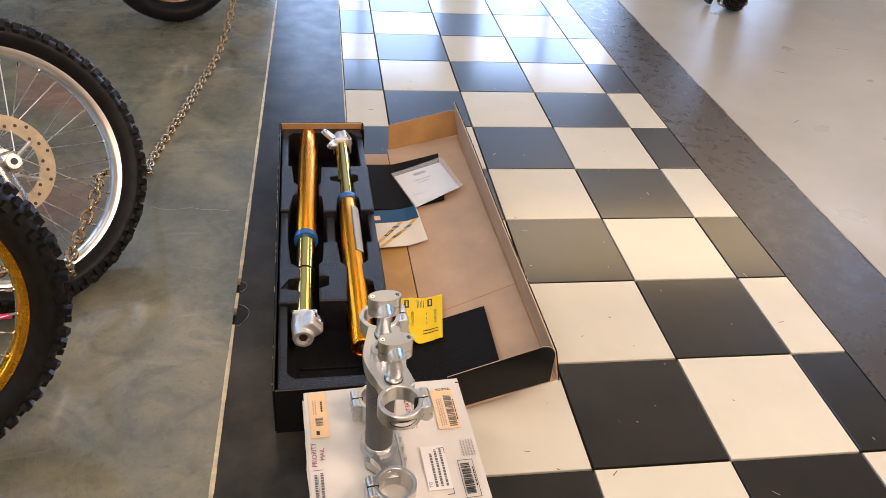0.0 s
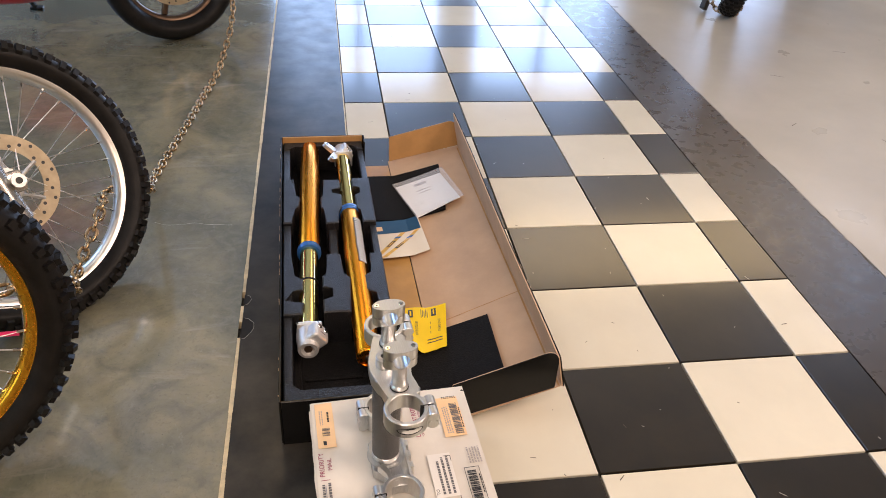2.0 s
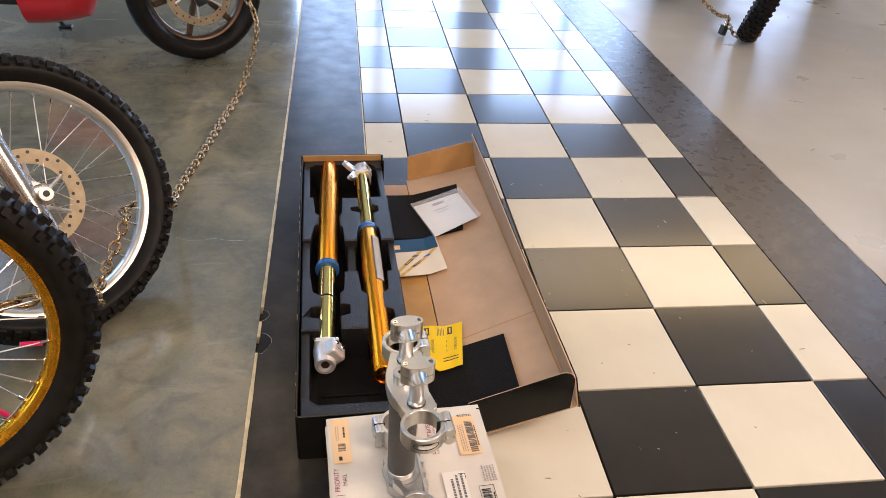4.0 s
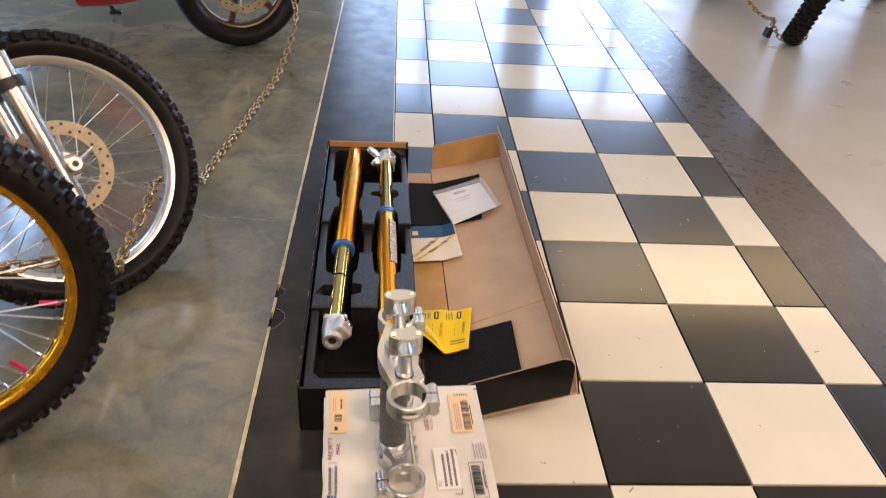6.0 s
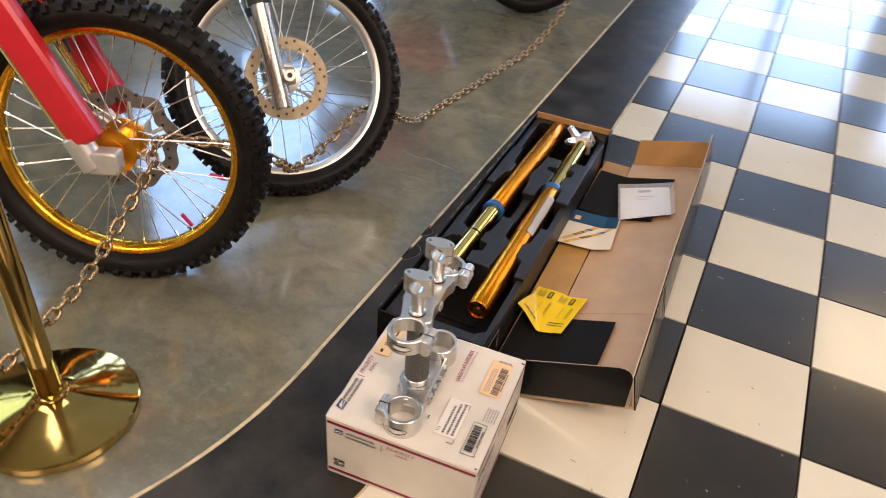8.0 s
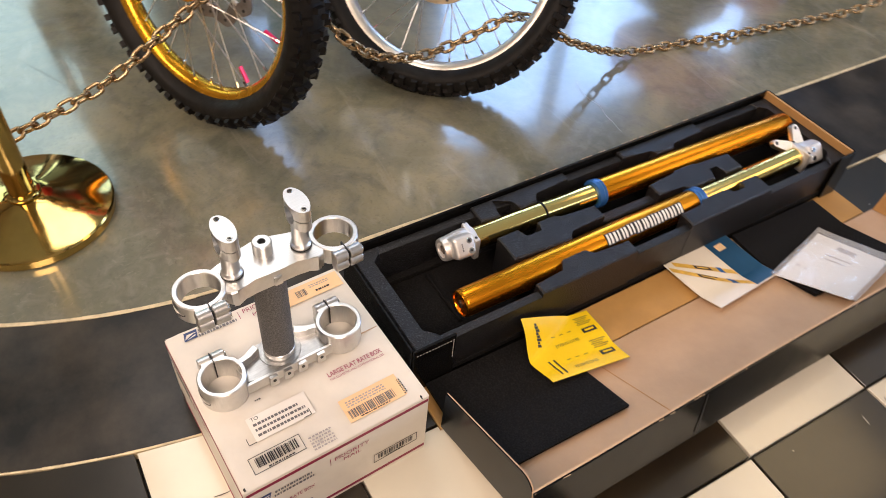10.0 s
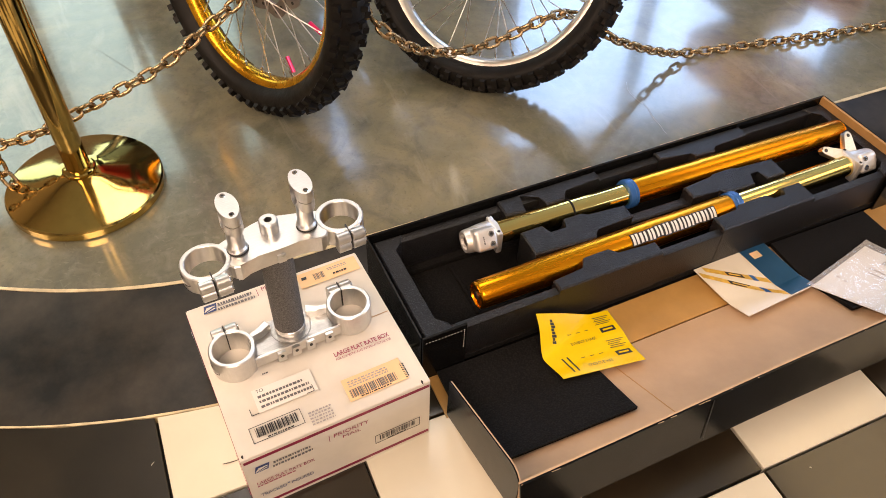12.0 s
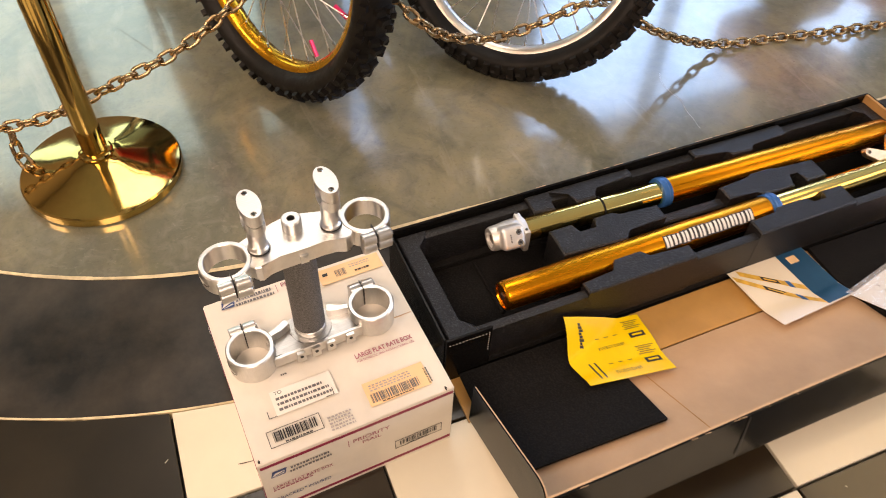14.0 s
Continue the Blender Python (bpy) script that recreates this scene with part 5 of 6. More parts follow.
CH_L = [(-0.93, -0.80, 0.16), (-0.905, -0.60, 0.118), (-0.90, -0.487, 0.113), (-0.895, -0.416, 0.122), (-0.885, -0.338, 0.153), (-0.868, -0.234, 0.20), (-0.876, -0.157, 0.222),
        (-0.889, -0.075, 0.256), (-0.893, -0.003, 0.302), (-0.905, 0.086, 0.350), (-0.935, 0.135, 0.372), (-0.945, 0.185, 0.365), (-0.90, 0.235, 0.345), (-0.80, 0.30, 0.325),
        (-0.745, 0.345, 0.282), (-0.775, 0.43, 0.208), (-0.812, 0.536, 0.156), (-0.815, 0.612, 0.155), (-0.806, 0.683, 0.175), (-0.79, 0.749, 0.208), (-0.795, 0.805, 0.212), (-0.825, 0.850, 0.185),
        (-0.78, 0.87, 0.20), (-0.705, 0.885, 0.19), (-0.714, 0.959, 0.143), (-0.746, 1.086, 0.073), (-0.772, 1.20, 0.024), (-0.766, 1.325, 0.0115), (-0.741, 1.50, 0.0115), (-0.721, 1.647, 0.0115),
        (-0.690, 1.89, 0.0115), (-0.655, 2.06, 0.030), (-0.628, 2.20, 0.085), (-0.606, 2.28, 0.150), (-0.60, 2.38, 0.215), (-0.64, 2.47, 0.29), (-0.74, 2.56, 0.32)]
chain("weathered brass-coloured chain threaded through the wheels", CH_L)
chain("loose end of weathered chain by the brass post", [(-0.90, -0.50, 0.105), (-0.888, -0.505, 0.06), (-0.872, -0.495, 0.026), (-0.858, -0.465, 0.012), (-0.852, -0.44, 0.033)])


# ---- motorcycles ----
# a bike's local frame: x ahead, y to its left, z up, the origin where the front tyre meets the floor
def knob_mesh(w, l, h):
    bm = bmesh.new()
    v = [bm.verts.new(p) for p in ((-l / 2, -w / 2, -0.006), (l / 2, -w / 2, -0.006), (l / 2, w / 2, -0.006), (-l / 2, w / 2, -0.006),
                                   (-l * 0.42, -w * 0.42, h), (l * 0.42, -w * 0.42, h), (l * 0.42, w * 0.42, h), (-l * 0.42, w * 0.42, h))]
    for f in ((4, 5, 6, 7), (0, 1, 5, 4), (1, 2, 6, 5), (2, 3, 7, 6), (3, 0, 4, 7)):
        bm.faces.new([v[k] for k in f])
    me = bpy.data.meshes.new("tread_knob")
    bm.to_mesh(me)
    bm.free()
    me.materials.append(RUBBER)
    return me


KNOBS = {1: (knob_mesh(0.024, 0.014, 0.011), knob_mesh(0.018, 0.015, 0.011), 60, 0.011), 2: (knob_mesh(0.026, 0.020, 0.0085), knob_mesh(0.028, 0.016, 0.0085), 62, 0.0085)}


def wheel_parts(bike, at, R, r_rim, width, rim_mat, knobs, spokes, disc, hub_mat, rim_label):
    """A wheel about the local y axis at the point at."""
    M = pose(*at) @ pose(0, 0, 0, 90)         # lathe axis z becomes y
    bm = bmesh.new()
    rc, w2 = R - KNOBS[knobs][3] if knobs else R, width / 2
    prof = []
    for k in range(17):
        t = radians(-118 + 236 * k / 16)
        h = rc - r_rim
        prof.append((r_rim + h * 0.47 + h * 0.53 * math.cos(t), w2 * math.sin(t) * (1.0 if abs(math.degrees(t)) < 90 else 0.98)))
    prof = [(r_rim - 0.004, -0.021), *prof, (r_rim - 0.004, 0.021)]
    lathe(bm, prof, 84, M, closed=True)
    bmesh.ops.recalc_face_normals(bm, faces=bm.faces[:])
    tyre = part("tyre", bm, RUBBER, bike, "black knobbly tyre" if knobs else "black road tyre", smooth=50)
    if knobs:
        knob_c, knob_s, n, _ = KNOBS[knobs]
        for k in range(n):
            a0 = 2 * math.pi * k / n
            rows = ((0.0, 0, knob_c), (0.5, 34, knob_c), (0.5, -34, knob_c), (0.15, 62, knob_s), (0.15, -62, knob_s)) if k % 2 == 0 else ((0.35, 15, knob_c), (0.35, -15, knob_c), (0.1, 60, knob_s), (0.1, -60, knob_s))
            for da, tilt, me in rows:
                a = a0 + da * 2 * math.pi / n
                t = radians(tilt)
                h = rc - r_rim
                rad, off = r_rim + h * 0.47 + h * 0.53 * math.cos(t), w2 * math.sin(t)
                ob = new("tread_knob", me)
                ob.parent = tyre
                ob.matrix_basis = pose(*at) @ Matrix.Rotation(a, 4, "Y") @ Matrix.Translation((0, off, rad)) @ Matrix.Rotation(-t, 4, "X")
    bm = bmesh.new()
    lathe(bm, [(r_rim + 0.004, -0.024), (r_rim + 0.005, -0.021), (r_rim - 0.006, -0.019), (r_rim - 0.012, -0.013), (r_rim - 0.017, 0.0), (r_rim - 0.012, 0.013), (r_rim - 0.006, 0.019),
               (r_rim + 0.005, 0.021), (r_rim + 0.004, 0.024), (r_rim - 0.008, 0.0225), (r_rim - 0.018, 0.016), (r_rim - 0.022, 0.0), (r_rim - 0.018, -0.016), (r_rim - 0.008, -0.0225)], 84, M, closed=True)
    bmesh.ops.recalc_face_normals(bm, faces=bm.faces[:])
    rim = part("rim", bm, rim_mat, bike, rim_label, smooth=50)
    bm = bmesh.new()
    lathe(bm, [(0.018, -0.052), (0.030, -0.050), (0.030, -0.040), (0.040, -0.038), (0.040, -0.032), (0.024, -0.028), (0.021, 0.0), (0.024, 0.028), (0.040, 0.032), (0.040, 0.038), (0.030, 0.040), (0.030, 0.050), (0.018, 0.052)], 32, M)
    part("hub", bm, hub_mat, bike, "")
    bm = bmesh.new()
    cyl(bm, 0.011, -0.10, 0.10, 16, M, 0.001)
    part("axle", bm, ALU_CAST, bike)
    if spokes:
        bm = bmesh.new()
        L = r_rim - 0.022
        cyl(bm, 0.0014, 0, 1.0, 6)
        me = bpy.data.meshes.new("spoke")
        bm.to_mesh(me)
        bm.free()
        me.materials.append(SPOKE)
        bm = bmesh.new()
        cyl(bm, 0.0031, 0, 0.014, 6)
        nme = bpy.data.meshes.new("spoke_nipple")
        bm.to_mesh(nme)
        bm.free()
        nme.materials.append(CHROME)
        for k in range(36):
            a = 2 * math.pi * (k + 0.5) / 36
            side = 1 if k % 2 else -1
            lead = (1 if (k // 2) % 2 else -1) * radians(52)
            p = Vector((0.038 * math.sin(a + lead), side * 0.035, 0.038 * math.cos(a + lead)))
            q = Vector((L * math.sin(a), side * 0.005, L * math.cos(a)))
            m, n = between(p, q)
            ob = new("spoke", me)
            ob.parent = rim
            ob.matrix_basis = pose(*at) @ m @ Matrix.Diagonal((1, 1, n, 1))
            ob = new("spoke_nipple", nme)
            ob.parent = rim
            ob.matrix_basis = pose(*at) @ m @ pose(0, 0, n - 0.012)
        bm = bmesh.new()
        a = radians(-20)
        rod(bm, Vector(at) + Vector((math.sin(a) * (L - 0.03), 0, math.cos(a) * (L - 0.03))), Vector(at) + Vector((math.sin(a) * (L + 0.004), 0, math.cos(a) * (L + 0.004))), 0.0048, 10)
        part("valve_cap", bm, BLACK_PLASTIC, bike)
    if disc:
        side, rd, rings, inset = disc
        bm = bmesh.new()
        md = M @ pose(0, 0, -side * inset)
        if rings == 2:
            n = 96
            loops = []
            for z, inner in ((-0.002, True), (-0.002, False), (0.002, False), (0.002, True)):
                loop = []
                for k in range(n):
                    a = 2 * math.pi * k / n
                    q = rd * (1.0 + 0.055 * math.sin(9 * a)) - (0.034 if inner else 0.0)
                    loop.append(bm.verts.new(md @ Vector((q * math.cos(a), q * math.sin(a), z))))
                loops.append(loop)
            for p, q in zip(loops, loops[1:] + loops[:1]):
                for k in range(n):
                    bm.faces.new((p[k], p[(k + 1) % n], q[(k + 1) % n], q[k]))
        else:
            lathe(bm, [(rd - 0.036, -0.002), (rd, -0.002), (rd, 0.002), (rd - 0.036, 0.002)], 56, md, closed=True)
        bmesh.ops.recalc_face_normals(bm, faces=bm.faces[:])
        d = part("brake_disc", bm, WAVE_STEEL if rings == 2 else DISC_M, bike, "dark wavy brake disc" if rings == 2 else "drilled steel brake disc")
        bm = bmesh.new()
        cyl(bm, 0.034, -0.0035, 0.0035, 24, md)
        part("disc_carrier", bm, ALU_CAST, bike)
        for k in range(6):
            a = 2 * math.pi * k / 6
            bm = bmesh.new()
            rod(bm, md @ Vector((0.028 * math.cos(a), 0.028 * math.sin(a), 0)), md @ Vector(((rd - 0.03) * math.cos(a + 0.35), (rd - 0.03) * math.sin(a + 0.35), 0)), 0.005, 6)
            part("carrier_arm", bm, ALU_CAST, bike)
        bm = bmesh.new()
        cyl(bm, 0.0042, -0.0026, 0.0026, 8)
        hole = bpy.data.meshes.new("drilled_hole")
        bm.to_mesh(hole)
        bm.free()
        hole.materials.append(BLACK_PLASTIC)
        for k in range(30):
            a = 2 * math.pi * k / 30
            q = rd - 0.009 - 0.009 * (k % 3)
            ob = new("drilled_hole", hole)
            ob.parent, ob.matrix_basis = d, md @ pose(q * math.cos(a), q * math.sin(a), 0)
    return tyre, rim


def bike_body(bike, R, rake, colour, yaw):
    """The rest of an off-road bike behind its front wheel, which is steered to the side; yaw: the bike's own heading."""
    first = set(bike.children)
    up = Vector((-math.sin(rake), 0, math.cos(rake)))
    head = Vector((0, 0, R)) + up * 0.62
    bm = bmesh.new()
    tube(bm, smoothed([head + Vector((0, 0, 0.05)), (-0.62, 0, 0.55), (-0.72, 0, 0.30), (-1.0, 0, 0.28)], 0.06), 0.02, 8)
    for s in (-1, 1):
        tube(bm, smoothed([head + Vector((0, 0, 0.12)), (-0.75, s * 0.1, 0.80), (-1.05, s * 0.1, 0.70), (-1.42, s * 0.11, 0.34)], 0.06), 0.018, 8)
    part("frame", bm, BLACK_PLASTIC, bike)
    bm = bmesh.new()
    add_box(bm, 0.34, 0.22, 0.26, pose(-0.78, 0, 0.40, 0, 8, 0), 0.05, 3)
    cyl(bm, 0.08, -0.09, 0.09, 24, pose(-0.66, 0, 0.52, 0, 20, 0), 0.01)
    part("engine", bm, ENGINE, bike)
    bm = bmesh.new()
    add_box(bm, 0.46, 0.25, 0.20, pose(-0.66, 0, 0.88, 0, 8, 0), 0.08, 4)
    part("tank", bm, colour, bike)
    bm = bmesh.new()
    add_box(bm, 0.62, 0.17, 0.08, pose(-1.15, 0, 0.90, 0, -3, 0), 0.03, 3)
    part("seat", bm, BLACK_PLASTIC, bike)
    bm = bmesh.new()
    tube(bm, smoothed([head + Vector((-0.10, -0.38, 0.16)), head + Vector((-0.02, -0.2, 0.17)), head + Vector((0, 0, 0.12)), head + Vector((-0.02, 0.2, 0.17)), head + Vector((-0.10, 0.38, 0.16))], 0.04), 0.011, 8)
    part("handlebar", bm, BLACK_PLASTIC, bike)
    wheel_parts(bike, (-1.45, 0, 0.325), 0.325, 0.24, 0.11, RIM_ALU, 0, False, None, ALU_CAST, "alloy rear rim")
    w = bike.matrix_basis @ head
    local = pose(0, 0, 0, 0, 0, yaw)
    h = local @ head
    m = bike.matrix_basis.inverted() @ Matrix.Translation((w.x - h.x, w.y - h.y, 0)) @ local
    for o in bike.children:
        if o not in first:
            o.matrix_basis = m @ o.matrix_basis


def place_bike(x, y, yaw, lean):
    """lean: degrees to the bike's left."""
    return pose(x, y, 0, 0, 0, yaw) @ pose(0, 0, 0, -lean)


# bike with the gold rim
R1 = 0.353
G = thing("motorcycle", place_bike(-1.008, 0.074, 25.6, 8), "off-road motorcycle with gold spoked front wheel and red fork guards", "motorcycle", "parked motorcycles")
wheel_parts(G, (0, 0, R1), R1, 0.281, 0.092, GOLD_RIM, 1, True, (1, 0.125, 2, 0.046), GOLD_HUB, "gold anodised rim")
a = Vector((0, 0, R1))
bm = bmesh.new()
lathe(bm, [(0.030, -0.048), (0.050, -0.044), (0.054, -0.038), (0.048, -0.034), (0.034, -0.030), (0.038, -0.022), (0.032, -0.018), (0.038, -0.010), (0.032, -0.006), (0.038, 0.002), (0.032, 0.006),
           (0.038, 0.014), (0.034, 0.030), (0.050, 0.036), (0.054, 0.042), (0.030, 0.048)], 40, pose(0, 0, R1, 90))
part("hub_shell", bm, GOLD_HUB, G, "gold ribbed hub", smooth=50)
for ang in (143, 106):
    d = Vector((math.sin(radians(ang)), 0, math.cos(radians(ang))))
    bm = bmesh.new()
    rod(bm, a + d * 0.214 + Vector((0, -0.004, 0)), a + d * 0.252 + Vector((0, -0.004, 0)), 0.0050, 10)
    part("valve_cap", bm, PINK, G, "pink anodised valve cap")
for s in (-1, 1):
    rk = radians(27)
    up = Vector((-math.sin(rk), 0, math.cos(rk)))
    base = Vector((0, s * 0.095, R1)) + up * -0.02 + Vector((-0.03, 0, 0))
    bm = bmesh.new()
    m, n = between(base, base + up * 0.10)
    cyl(bm, 0.030, 0, 0.085, 20, m, 0.004)
    add_box(bm, 0.075, 0.05, 0.055, pose(0, s * 0.095, R1), 0.012, 3)
    part("axle_clamp", bm, ALU_CAST, G, "cast fork foot")
    bm = bmesh.new()
    rod(bm, base + up * 0.08, base + up * 0.52, 0.024, 20)
    part("fork_tube", bm, STANCHION, G)
    bm = bmesh.new()
    rod(bm, base + up * 0.36, base + up * 0.80, 0.028, 20)
    part("fork_outer", bm, FORK_GOLD, G)
    bm = bmesh.new()
    mm, n = between(base + up * 0.07 + Vector((0.03, s * 0.004, 0)), base + up * 0.44 + Vector((0.03, s * 0.004, 0)))
    add_box(bm, 0.05, 0.075, 0.37, mm @ pose(0, 0, 0.185), 0.02, 3)
    part("fork_guard", bm, RED, G, "glossy red plastic fork guard")
bike_body(G, R1, radians(27), RED, 8)

# bike with the alloy rim
R2 = 0.346
A = thing("motorcycle", place_bike(-0.871, 0.591, 42.1, 29.2), "off-road motorcycle with alloy spoked front wheel and silver forks", "motorcycle", "parked motorcycles")
wheel_parts(A, (0, 0, R2), R2, 0.281, 0.088, RIM_ALU, 2, True, (-1, 0.120, 1, 0.026), ALU_CAST, "polished alloy rim")
for s in (-1, 1):
    rk = radians(7)
    up = Vector((-math.sin(rk), 0, math.cos(rk)))
    base = Vector((-0.034, s * 0.108, R2)) - up * 0.09
    bm = bmesh.new()
    rod(bm, base, base + up * 0.50, 0.0265, 24, 0.004)
    add_box(bm, 0.06, 0.036, 0.05, pose(-0.012, s * 0.108, R2), 0.01, 2)
    part("fork_lower", bm, FORK_ALLOY, A, "silver fork lower")
    bm = bmesh.new()
    m, n = between(base + up * 0.375, base + up * 0.675)
    prof = []
    for k in range(25):
        prof.append((0.042 if k % 2 else 0.034, 0.30 * k / 24))
    lathe(bm, prof, 24, m)
    part("gaiter", bm, RUBBER, A, "black ribbed rubber gaiter")
    bm = bmesh.new()
    rod(bm, base + up * 0.290, base + up * 0.315, 0.0325, 20)
    part("clip", bm, BLACK_PLASTIC, A)
    bm = bmesh.new()
    lathe(bm, [(0.006, -0.010), (0.006, 0.006), (0.014, 0.006), (0.016, 0.0), (0.016, -0.012)], 16, pose(0, s * 0.127, R2, 90 * s, 0, 0))
    part("axle_nut", bm, ALU_CAST, A)
    bm = bmesh.new()
    cyl(bm, 0.0075, -0.001, 0.001, 16, pose(0, s * 0.1395, R2, 90))
    part("axle_bore", bm, BLACK_PLASTIC, A)
bike_body(A, R2, radians(28), BLACK_PLASTIC, 4)


# road bikes further along
def road_bike(m, label, rim_mat, body, disc_side, yaw, stand):
    """m: the steered front wheel; yaw: the bike's own heading; stand: True where its side stand shows."""
    bk = thing("motorcycle", m, label, "motorcycle", "parked motorcycles")
    R = 0.305
    wheel_parts(bk, (0, 0, R), R, 0.222, 0.118, rim_mat, 0, False, (disc_side, 0.15, 1, 0.046), BLACK_PLASTIC, "dark bronze cast rim")
    for k in range(6):
        a = 2 * math.pi * k / 6 + 0.3
        bm = bmesh.new()
        d = Vector((math.sin(a), 0, math.cos(a)))
        m2, n = between(Vector((0, 0, R)) + d * 0.03, Vector((0, 0, R)) + d * 0.20)
        add_box(bm, 0.018, 0.026, n, m2 @ pose(0, 0, n / 2), 0.004)
        part("wheel_spoke", bm, rim_mat, bk)
    for s in (-1, 1):
        rk = radians(24)
        up = Vector((-math.sin(rk), 0, math.cos(rk)))
        bm = bmesh.new()
        rod(bm, Vector((-0.03, s * 0.1, R)) - up * 0.05, Vector((-0.03, s * 0.1, R)) + up * 0.6, 0.027, 20)
        part("fork_tube", bm, BLACK_PLASTIC, bk)
    first = set(bk.children)
    bm = bmesh.new()
    add_box(bm, 0.5, 0.30, 0.36, pose(-0.92, 0, 0.48, 0, 0, 0), 0.08, 3)
    part("engine", bm, ENGINE, bk)
    bm = bmesh.new()
    def belly(u, v):
        a = math.pi * (v - 0.5)
        w = 0.15 * min(1.0, 0.35 + 2.2 * u)
        return (-0.36 - 0.34 * u, w * math.sin(a), 0.36 - 0.20 * math.cos(a) * min(1.0, 0.25 + 3.0 * u) + 0.06 * (1 - u) ** 2)
    sheet(bm, belly, 12, 14, 0.004)
    part("belly_pan", bm, body, bk, "glossy red belly pan")
    bm = bmesh.new()
    add_box(bm, 0.95, 0.27, 0.26, pose(-1.08, 0, 0.40, 0, 2, 0), 0.06, 3)
    part("lower_fairing", bm, BLACK_PLASTIC, bk, "black lower fairing")
    bm = bmesh.new()
    tube(bm, smoothed([(-0.75, -0.12, 0.33), (-1.1, -0.14, 0.31), (-1.6, -0.17, 0.36)], 0.06), 0.04, 12)
    part("exhaust", bm, BLACK_PLASTIC, bk)
    bm = bmesh.new()
    add_box(bm, 0.62, 0.30, 0.26, pose(-0.80, 0, 0.90, 0, 6, 0), 0.09, 4)
    part("tank", bm, body, bk)
    if stand:
        bm = bmesh.new()
        tube(bm, smoothed([(-0.72, 0.12, 0.30), (-0.70, 0.30, 0.12), (-0.68, 0.40, 0.012)], 0.03), 0.012, 8)
        add_box(bm, 0.06, 0.035, 0.012, pose(-0.68, 0.41, 0.0065), 0.003)
        part("side_stand", bm, BLACK_PLASTIC, bk)
    wheel_parts(bk, (-1.45, 0, R), R, 0.222, 0.15, rim_mat, 0, False, None, BLACK_PLASTIC, "dark cast rear rim")
    c = bk.matrix_basis @ Vector((0, 0, R))
    t = bk.matrix_basis.inverted() @ Matrix.Translation((c.x, c.y, 0)) @ pose(0, 0, 0, 0, 0, yaw)
    for o in bk.children:
        if o not in first:
            o.matrix_basis = t @ o.matrix_basis
    return bk


road_bike(place_bike(-0.86, 2.55, 30, 6), "road motorcycle with bronze cast wheel and red belly pan", BRONZE, RED, -1, 4, True)

# bikes across the walk, the nearer one chained and locked
R3 = 0.345
D = thing("motorcycle", place_bike(2.000, 2.985, 238, 16), "off-road motorcycle with chained black knobbly tyre on pale floor", "motorcycle", "parked motorcycles")
wheel_parts(D, (0, 0, R3), R3, 0.281, 0.092, BLACK_PLASTIC, 1, True, None, ALU_CAST, "black spoked rim")
for s in (-1, 1):
    rk = radians(27)
    up = Vector((-math.sin(rk), 0, math.cos(rk)))
    base = Vector((-0.03, s * 0.095, R3)) - up * 0.05
    bm = bmesh.new()
    rod(bm, base, base + up * 0.75, 0.027, 18)
    add_box(bm, 0.07, 0.045, 0.05, pose(0, s * 0.095, R3), 0.01, 2)
    part("fork_tube", bm, ALU_CAST, D)
    bm = bmesh.new()
    mm, n = between(base + up * 0.03 + Vector((0.03, 0, 0)), base + up * 0.45 + Vector((0.03, 0, 0)))
    add_box(bm, 0.05, 0.07, n, mm @ pose(0, 0, n / 2), 0.018, 3)
    part("fork_guard", bm, RED, D, "glossy red plastic fork guard")
bike_body(D, R3, radians(27), RED, 232)
road_bike(place_bike(1.86, 3.86, 235, 3), "dark road motorcycle further along the pale floor", BLACK_PLASTIC, BLACK_PLASTIC, 1, 232, False)

chain("weathered chain looped round the knobbly tyre", [(1.90, 3.70, 0.20), (1.92, 3.55, 0.115), (1.945, 3.36, 0.060), (1.955, 3.22, 0.055), (1.935, 3.10, 0.085), (1.915, 3.03, 0.060), (1.94, 2.955, 0.02),
                                                        (2.00, 2.918, 0.014), (2.06, 2.945, 0.03), (2.095, 3.02, 0.10), (2.13, 3.10, 0.20)])
PL = thing("padlock", pose(1.880, 3.01, 0.0, 0, 0, 40), "black padlock hanging from the chain on pale floor", "padlock")
bm = bmesh.new()
add_box(bm, 0.055, 0.030, 0.050, pose(0, 0, 0.036, 0, 24, 0), 0.006, 2)
part("body", bm, BLACK_PLASTIC, PL, "black coated lock body")
bm = bmesh.new()
tube(bm, smoothed([(-0.008, 0, 0.055), (0.006, 0, 0.088), (0.022, 0, 0.096), (0.036, 0, 0.086), (0.030, 0, 0.048)], 0.006), 0.0045, 8)
part("shackle", bm, CHROME, PL, "steel shackle")

# ---- wear on the floor ----
PALE = mat("pale_scuff", (0.42, 0.40, 0.34), 0.5, vary=0.2, scale=60)
CHIP = mat("bare_dark_flake", (0.010, 0.009, 0.008), 0.8, vary=0.3, scale=40, bump=0.4, bump_scale=80)
SCRATCH = mat("dark_scratch", (0.10, 0.08, 0.06), 0.6, vary=0.3, scale=60)


